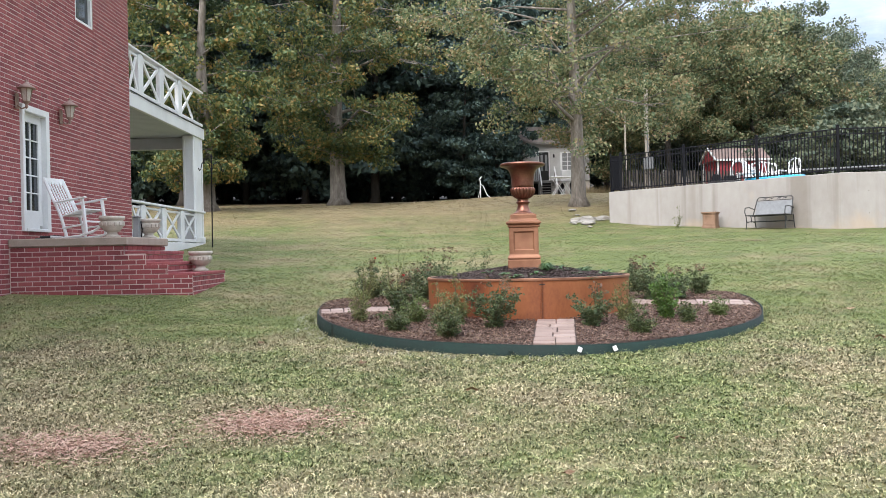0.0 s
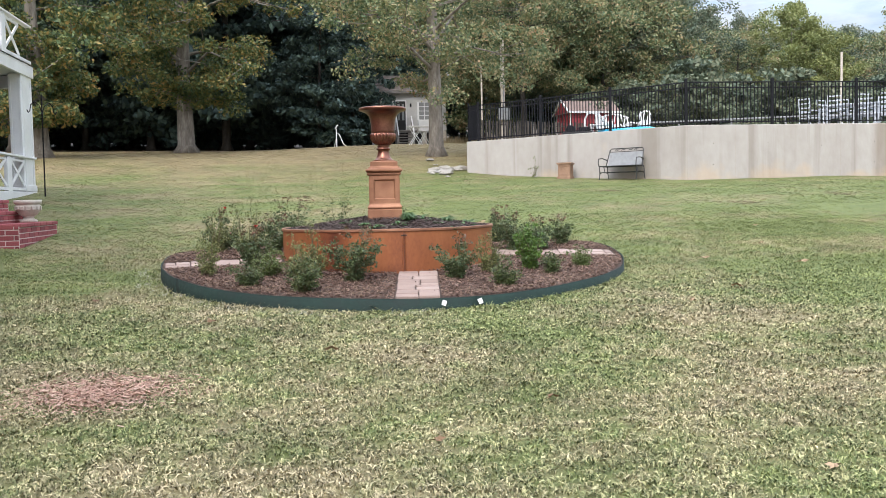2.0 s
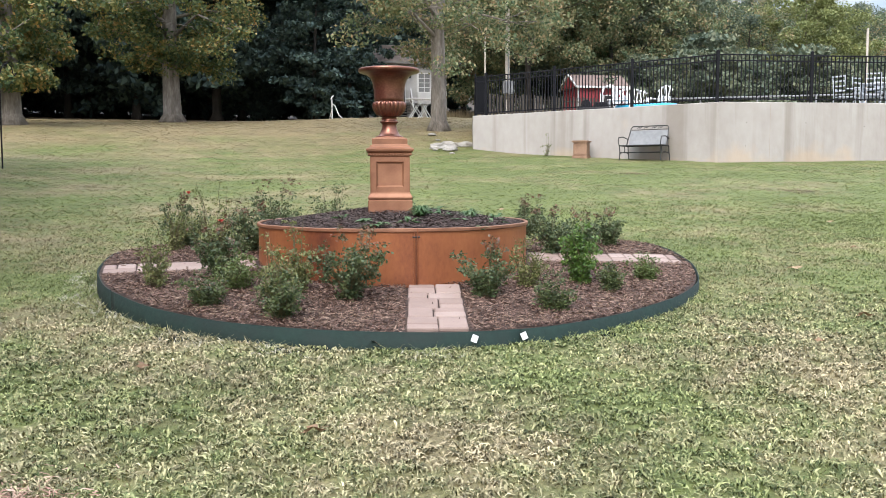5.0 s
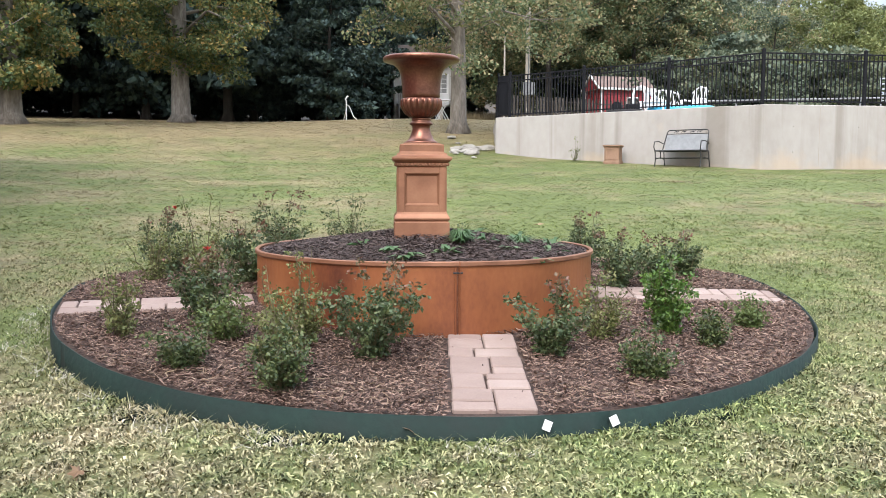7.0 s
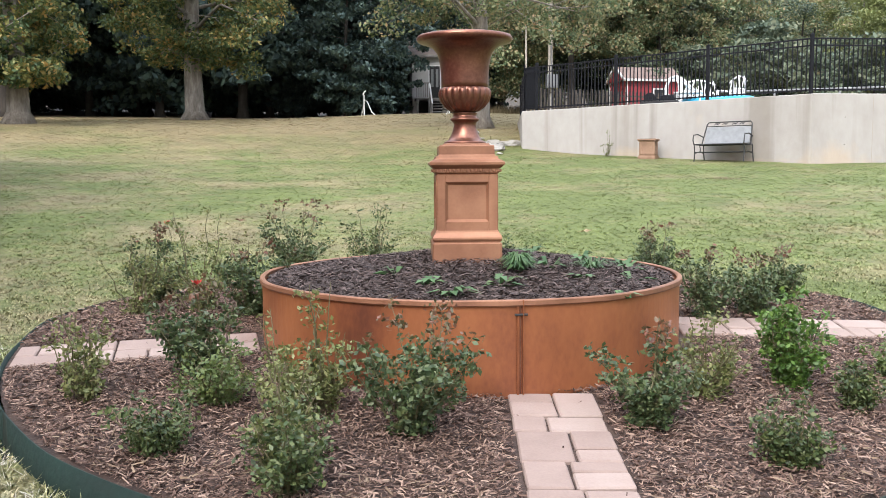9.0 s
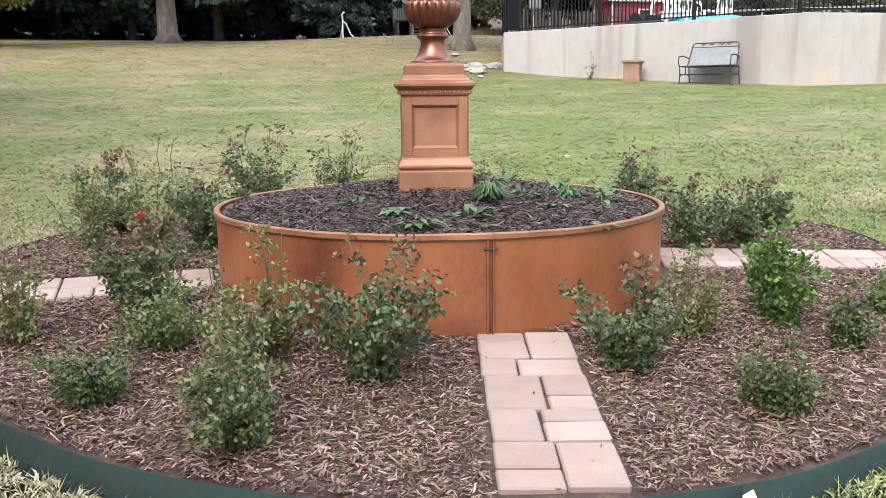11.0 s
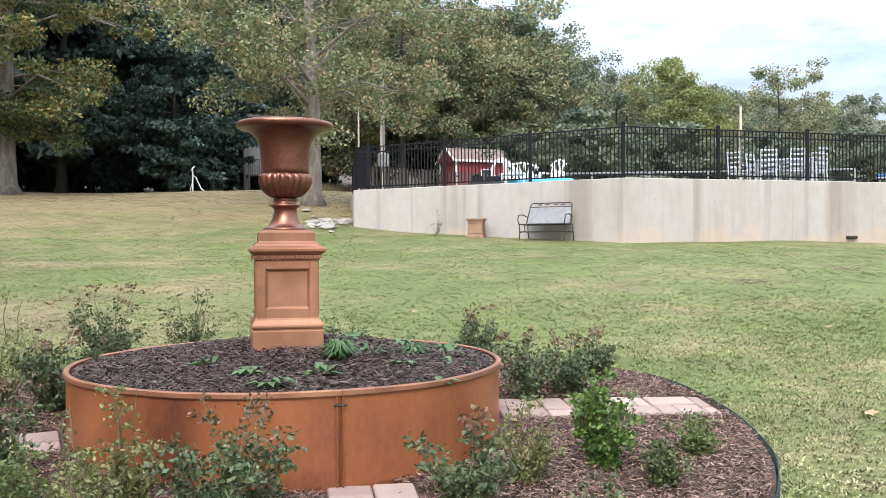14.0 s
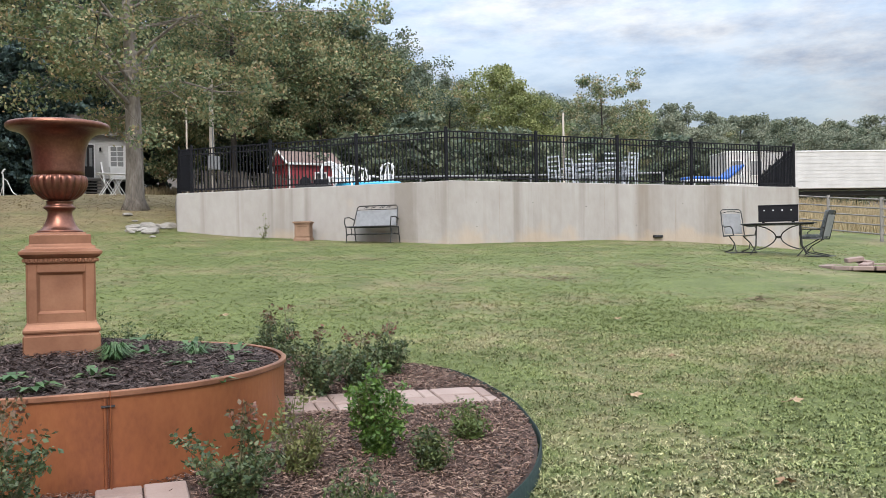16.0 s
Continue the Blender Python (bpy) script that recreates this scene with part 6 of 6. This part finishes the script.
def build_bar_chair(m):
    e = thing("tall_patio_chair", m, "tall white metal patio chair on the terrace, half shade greyed into its colour", "chair", "white patio chairs")
    for a in (-1, 1):
        part("front_leg", Shape().tube([(a * .22, -.22, .62), (a * .25, -.27, 0)], .016, 6), M_PATIO, e)
        part("back_post", Shape().tube([(a * .24, .27, 0), (a * .22, .22, .62), (a * .22, .30, 1.28)], .016, 6), M_PATIO, e)
        part("armrest", Shape().tube([(a * .23, .24, .86), (a * .25, -.2, .86), (a * .22, -.22, .62)], .02, 6), M_PATIO, e)
    part("seat", Shape().box(0, 0, .62, .48, .48, .03, .008), M_PATIO, e)
    for z in (.80, .95, 1.10, 1.25):
        part("back_slat", Shape().box(0, .235 + (z - .62) * .12, z, .44, .02, .042, .005), M_PATIO, e)
    part("footrest", Shape().tube([(-.24, -.25, .2), (.24, -.25, .2)], .016, 6), M_PATIO, e)
    return e


c = build_bar_chair(pose(17.35, 28.75, DECK, 0, 0, 110))
for x, y, rz in ((17.75, 27.95, 150), (18.05, 28.75, 20), (18.6, 28.45, 5), (18.85, 27.2, 190), (19.25, 27.75, -70), (18.3, 27.5, 170), (19.05, 28.1, -30)):
    copy_thing(c, pose(x, y, DECK, 0, 0, rz))
e = thing("tall_patio_table", pose(18.35, 27.95, DECK, 0, 0, -40), "tall white rectangular patio table, half shade greyed into its colour", "table")
part("tabletop", Shape().box(0, 0, .98, 1.7, .9, .04, .012), M_PATIO, e)
for a in (-1, 1):
    for b in (-1, 1):
        part("leg", Shape().box(a * .78, b * .38, .48, .06, .06, .96, .006), M_PATIO, e)

e = thing("sun_lounger", pose(21.2, 25.75, DECK, 0, 0, -8), "deep blue sun lounger with a raised back", "lounger")
part("mattress", Shape().box(-.45, 0, .42, 1.35, .62, .09, .03), M_DBLUE, e)
part("backrest", Shape().box(0, 0, 0, .78, .60, .08, .03), M_DBLUE, e, m=pose(.52, 0, .62, 0, -34, 0))
part("frame", Shape().tube([(-1.1, -.3, .35), (.25, -.3, .35), (.25, .3, .35), (-1.1, .3, .35), (-1.1, -.3, .35)], .025, 6), M_WHITE, e)
for a in (-1.0, .15):
    for b in (-.28, .28):
        part("leg", Shape().tube([(a, b, .36), (a - .05, b, 0)], .022, 6), M_WHITE, e)
part("back_strut", Shape().tube([(.85, .26, .82), (.55, .26, .1)], .02, 6), M_WHITE, e)
part("back_strut", Shape().tube([(.85, -.26, .82), (.55, -.26, .1)], .02, 6), M_WHITE, e)

e = thing("pipe_guard_rail", pose(0, 0, DECK), "low galvanised pipe rail across the terrace", "rail")
P = [(12.6, 33.0), (14.2, 32.3), (15.9, 31.5), (17.6, 30.7), (19.6, 29.7), (21.6, 28.6)]
for z in (.45, .85):
    part("rail", Shape().tube([(x, y, z) for x, y in P], .028, 6), M_MESH, e)
for x, y in P:
    part("post", Shape().tube([(x, y, 0), (x, y, .87)], .032, 6), M_MESH, e)


# ---- beyond the terrace ----
def siding_box(parent, name, w, d, z0, z1, material, board=.16, m=None):
    """A wall of lapped boards on the front and ends."""
    o = part(name, Shape().box(0, 0, (z0 + z1) / 2, w, d, z1 - z0), material, parent, m=m)
    n = int((z1 - z0) / board)
    for k in range(n):
        z = z0 + (k + .5) * board
        part("board", Shape().box(0, -d / 2 - .006, z, w + .02, .02, board * .93, .004), material, o)
        part("board", Shape().box(-w / 2 - .006, 0, z, .02, d - .03, board * .93, .004), material, o)
    return o


def build_shed():
    x, y = 17.15, 51.9
    e = thing("garden_shed", pose(x, y, gz(x, y) - .42, 0, 0, 3), "small barn-red shed with white trim", "shed")
    w, d, h = 2.9, 2.3, 2.35
    siding_box(e, "wall", w, d, 0, h, M_BARNRED, .2)
    part("roof", Shape().add([(-w / 2 - .15, -d / 2 - .2, h - .05), (w / 2 + .15, -d / 2 - .2, h - .05), (w / 2 + .15, d / 2 + .2, h - .05), (-w / 2 - .15, d / 2 + .2, h - .05), (-w / 2 - .15, 0, h + .75), (w / 2 + .15, 0, h + .75)],
                             [(0, 1, 5, 4), (2, 3, 4, 5), (3, 0, 4), (1, 2, 5), (3, 2, 1, 0)]), M_ROOFR, e)
    part("gable", Shape().add([(-w / 2 - .16, -d / 2, h - .02), (-w / 2 - .16, d / 2, h - .02), (-w / 2 - .16, 0, h + .62), (-w / 2 + .1, -d / 2, h - .02), (-w / 2 + .1, d / 2, h - .02), (-w / 2 + .1, 0, h + .62)],
                              [(0, 1, 2), (3, 5, 4), (0, 2, 5, 3), (1, 4, 5, 2), (0, 3, 4, 1)]), M_BARNRED, e)
    for sd in (-1, 1):
        part("barge_board", Shape().tube([(-w / 2 - .2, sd * (d / 2 + .22), h - .06), (-w / 2 - .2, 0, h + .76)], .06, 4), M_WHITE, e)
    part("eave_trim", Shape().box(0, -d / 2 - .21, h - .05, w + .3, .04, .12, .006), M_WHITE, e)
    for px in (-w / 2, w / 2):
        part("corner_trim", Shape().box(px, -d / 2 - .02, h / 2, .10, .06, h, .006), M_WHITE, e)
    part("corner_trim", Shape().box(-w / 2 - .02, d / 2, h / 2, .06, .1, h, .006), M_WHITE, e)
    wd = part("window", Shape().box(.35, -d / 2 - .03, 1.5, .7, .04, .8, .006), M_WHITE, e)
    part("pane", Shape().box(.35, -d / 2 - .055, 1.5, .56, .01, .66), M_DARK, wd)


def build_cabin():
    x, y = 8.0, 62.9
    e = thing("cabin", pose(x, y, 4.55, 0, 0, -2), "small white cabin on piers with a weathered shingle roof", "cabin")
    w, d, zf, zt = 4.5, 3.2, 1.55, 4.15
    siding_box(e, "wall", w, d, zf, zt, M_SIDING, .2)
    part("roof", Shape().add([(-w / 2 - .3, -d / 2 - .35, zt), (w / 2 + .3, -d / 2 - .35, zt), (w / 2 + .3, d / 2 + .35, zt), (-w / 2 - .3, d / 2 + .35, zt), (-w / 2 - .3, 0, zt + 1.35), (w / 2 + .3, 0, zt + 1.35)],
                             [(0, 1, 5, 4), (2, 3, 4, 5), (3, 0, 4), (1, 2, 5), (3, 2, 1, 0)]), M_ROOF, e)
    part("eave", Shape().box(0, -d / 2 - .34, zt - .02, w + .6, .05, .14, .01), M_GREYWOOD, e)
    for px in (-2.1, -.2, .75, 2.1):
        for py in (-1.4, 1.4):
            part("pier", Shape().box(px, py, .75, .32, .32, 1.6, .02), M_POT, e)
    dr = part("door", Shape().box(-.86, -d / 2 - .03, zf + 1.03, .78, .05, 2.05, .006), M_WHITE, e)
    part("leaf", Shape().box(-.86, -d / 2 - .06, zf + 1.01, .64, .03, 1.95, .006), M_DARK, dr, "dark wooden door leaf")
    for px in (-1.01, -.71):
        part("door_glass", Shape().box(px, -d / 2 - .08, zf + 1.25, .16, .01, 1.1), M_MESH, dr)
    wn_ = part("window", Shape().box(.75, -d / 2 - .03, zf + 1.32, .98, .05, 1.25, .006), M_WHITE, e)
    for a in (0, 1):
        for b in (0, 1, 2, 3):
            part("pane", Shape().box(.56 + .38 * a, -d / 2 - .058, zf + .87 + .3 * b, .33, .01, .26), M_MESH, wn_)
    part("lamp", Shape().box(-.18, -d / 2 - .06, zf + 1.72, .10, .12, .22, .02), M_BLACK, e)
    part("meter_box", Shape().box(.75, -d / 2 - .25, zf + .3, .9, .4, .75, .02), M_WHITE, e)
    part("deck", Shape().box(-1.1, -d / 2 - .55, zf - .08, 2.0, 1.1, .1, .01), M_GREYWOOD, e)
    for k in range(7):
        part("stair_tread", Shape().box(-.75, -d / 2 - 1.2 - .26 * k, zf - .2 - .19 * k, .95, .28, .05, .006), M_GREYWOOD, e)
    for px in (-1.26, -.24):
        part("stringer", Shape().tube([(px, -d / 2 - 1.05, zf - .2), (px, -d / 2 - 2.9, .1)], .08, 4), M_GREYWOOD, e)
        part("stair_rail", Shape().tube([(px, -d / 2 - 1.05, zf + .85), (px, -d / 2 - 2.9, 1.05)], .06, 4), M_WHITE, e)
        for k in range(5):
            part("rail_post", Shape().box(px, -d / 2 - 1.1 - .43 * k, zf + .25 - .33 * k, .07, .07, 1.15, .006), M_GREYWOOD, e)
    for k in range(7):
        part("deck_baluster", Shape().box(-2.05 + .13 * k, -d / 2 - 1.08, zf + .42, .04, .04, .85), M_GREYWOOD, e)
    part("deck_rail", Shape().box(-1.7, -d / 2 - 1.08, zf + .86, .9, .08, .06, .006), M_GREYWOOD, e)
    for px in (-2.0, -1.3):
        part("deck_post", Shape().box(px, -d / 2 - 1.0, .7, .12, .12, 1.6, .01), M_GREYWOOD, e)
    # solid dark block put in for the shade beneath the cabin floor
    part("under_shade", Shape().box(0, .6, .8, w - .3, 1.6, 1.4), M_DARK, e)


build_shed()
build_cabin()


def build_trailer():
    x, y = 49.9, 43.0
    e = thing("white_trailer", pose(x, y, gz(x, y), 0, 0, -24), "long white ribbed trailer beyond the field fence", "trailer")
    siding_box(e, "body", 16.6, 2.6, 1.15, 3.42, M_SIDING, .22)
    part("roof_edge", Shape().box(0, 0, 3.45, 16.7, 2.7, .08, .02), M_WHITE, e)
    part("chassis", Shape().box(0, 0, .85, 14.6, 1.6, .3, .02), M_DARK, e)
    for px in (-5.2, -4.1, 4.6, 5.6):
        w = part("wheel", Shape().tube([(px, -1.25, .48), (px, -.95, .48)], .48, 20), M_BLACK, e)
        part("rim", Shape().tube([(px, -1.27, .48), (px, -1.24, .48)], .24, 14), M_MESH, w)
    for px in (-7.6, -6.4):
        wd = part("window", Shape().box(px, -1.33, 2.45, .8, .06, 1.0, .01), M_WHITE, e)
        part("pane", Shape().box(px, -1.365, 2.45, .68, .01, .88), M_MESH, wd)


def build_corral():
    pts = [(29.0, 32.0), (28.6, 29.6), (28.2, 27.2), (27.8, 24.8), (27.4, 22.4), (27.0, 20.0), (26.6, 17.6)]
    for k, (a, b) in enumerate(zip(pts, pts[1:])):
        e = thing("pipe_fence_panel", pose(0, 0, 0), "rusty steel pipe field fence panel", "fence", "field fence")
        za, zb = gz(*a), gz(*b)
        part("post", Shape().tube([(*a, za - .2), (*a, za + 1.5)], .06, 8), M_GREYWOOD, e)
        for h in (.25, .55, .85, 1.12, 1.42):
            part("rail", Shape().tube([(*a, za + h), (*b, zb + h)], .028, 6), M_GREYWOOD, e)


build_trailer()
build_corral()


def build_pole(x, y, h, r, box, label):
    e = thing("utility_pole", pose(x, y, gz(x, y)), label, "pole", "utility poles")
    part("pole", Shape().tube([(0, 0, -.2), (0, 0, h)], [r, r * .8], 10), M_POT, e)
    if box:
        b = part("meter_box", Shape().box(0, -.28, 1.75, .62, .22, .72, .02), M_MESH, e, "grey metal electric meter box")
        part("door", Shape().box(0, -.40, 1.75, .5, .02, .6, .006), M_MESH, b)
        part("conduit", Shape().tube([(0, -.2, 2.1), (0, -.16, 3.6)], .03, 6), M_MESH, e)
        part("conduit", Shape().tube([(0, -.25, 0), (0, -.25, 1.4)], .03, 6), M_MESH, e)


build_pole(12.0, 51.8, 6.6, .14, True, "pale wooden utility pole with a grey meter box")
build_pole(11.1, 53.5, 4.9, .06, False, "thin pale pole at the wood's edge")
build_pole(26.9, 41.5, 4.9, .065, False, "pale wooden pole behind the terrace")

# weathered paling behind the terrace
e = thing("picket_paling", pose(0, 0, 0), "weathered grey paling fence behind the terrace", "fence")
for k in range(44):
    x, y = 9.6 + .2 * k, 47.2 + .03 * k
    part("pale", Shape().box(0, 0, .6, .10, .03, 1.25 + .06 * math.sin(k * 2.3), .004), M_PALE, e, m=pose(x, y, gz(x, y)))
for z in (.35, 1.05):
    part("rail", Shape().tube([(9.5, 47.25, gz(9.5, 47.2) + z), (18.4, 48.55, gz(18.4, 48.5) + z)], .04, 4), M_PALE, e)


def build_trestle():
    x, y = 6.15, 45.4
    e = thing("folding_table", pose(x, y, gz(x, y), 0, 0, 8), "white folding table with crossed legs on the lawn", "table")
    part("tabletop", Shape().box(0, 0, .92, 1.25, .5, .04, .01), M_WHITE, e)
    for py in (-.2, .2):
        for a, b in ((-.5, .1), (.1, -.5), (-.05, .5), (.5, -.05)):
            part("leg", Shape().tube([(a, py, 0), (b, py, .90)], .017, 6), M_WHITE, e)


def build_tripod():
    x, y = 2.1, 48.2
    e = thing("sprinkler_stand", pose(x, y, gz(x, y)), "white tripod sprinkler stand at the wood's edge", "sprinkler")
    part("post", Shape().tube([(0, 0, .0), (0, 0, .95)], .03, 6), M_WHITE, e)
    part("hose", Shape().tube([(0, 0, .75), (.15, 0, .65), (.35, -.1, .15), (.5, -.15, .02)], .022, 6), M_WHITE, e)
    part("head", Shape().tube([(-.05, 0, .95), (.02, 0, 1.1), (.10, 0, 1.15)], .035, 6), M_WHITE, e)
    part("leg", Shape().tube([(0, 0, .5), (-.12, .2, 0)], .02, 6), M_WHITE, e)


build_trestle()
build_tripod()

# dry grass along the cabin's clearing and the field
def tufts(name, label, boxes, h, rng):
    vs = []
    for x0, x1, y0, y1, n in boxes:
        x, y = rng.uniform(x0, x1, n), rng.uniform(y0, y1, n)
        z = height(x, y)
        a, hh = rng.uniform(0, 6.3, n), h * rng.uniform(.5, 1.2, n)
        p = np.stack([x, y, z], -1)
        s = np.stack([np.cos(a), np.sin(a), 0 * a], -1) * .02
        t = p + np.stack([rng.normal(0, .12, n), rng.normal(0, .12, n), hh], -1)
        vs.append(np.stack([p - s, p + s, t], 1))
    v = np.concatenate(vs).reshape(-1, 3)
    tagged(new(name, raw_mesh(name, v, np.arange(len(v)).reshape(-1, 3), M_STRAWGRASS)), label, "grass", kind="stuff")


tufts("dry_grass", "tall dry straw-coloured grass near the cabin", [(9.5, 17, 60, 64, 5000), (30, 42, 26, 42, 9000)], .7, rng)


# ---- fallen leaves, bare spots ----
def build_leaf():
    s = Shape()
    pts = []
    for k in range(14):
        a = 2 * math.pi * k / 14
        q = .06 * (1.15 if k % 2 == 0 else .55) * (1.2 if k in (0,) else 1)
        pts.append((q * math.cos(a), q * math.sin(a) * .85, .012 + .016 * math.sin(a * 2)))
    s.add([(0, 0, .018)] + pts, [(0, 1 + k, 1 + (k + 1) % 14) for k in range(14)])
    s.tube([(-.05, 0, .012), (-.10, .01, .006)], .002, 3)
    return s


LEAVES = [(0.66, 4.93), (-2.22, 5.77), (-.86, 16.9), (1.43, 5.48), (4.73, 10.39), (5.96, 11.32), (-.75, 8.1), (.63, 8.42), (2.37, 4.16), (5.56, 9.69), (3.46, 7.98), (-1.9, 9.2), (4.2, 8.6), (6.9, 13.2), (3.1, 15.5), (-2.8, 17.2), (7.6, 9.8), (0.2, 6.9)]
leaf_mesh = build_leaf().mesh("fallen_leaf", M_LEAFDRY)
for k, (x, y) in enumerate(LEAVES):
    o = new("fallen_leaf", leaf_mesh)
    sc = .6 + .4 * ((k * 7) % 5) / 4
    o.matrix_basis = pose(x, y, gz(x, y) + .03, 8, -6, k * 77) @ Matrix.Diagonal((sc, sc, sc, 1))
    tagged(o, "dry curled tan leaf lying on the grass", "leaf", "fallen leaves")
chips("lawn_leaf_litter", "scattered dry leaves over the upper lawn", M_REDCHIP, 5200, lambda n, g: (lambda x, y: (x, y, height(x, y)))(g.uniform(-26, 7, n), g.uniform(26, 56, n)), rng, (.08, .2), "leaf litter")
for x, y, rr in ((8.58, 16.7, .16), (9.51, 13.59, .12), (11.2, 17.5, .2), (7.4, 21.0, .2)):
    chips("bare_patch", "small bare brown patch in the lawn", M_CHIP, 160, blob_spot(x, y, rr, rr * .8), rng, (.03, .09), "bare ground")
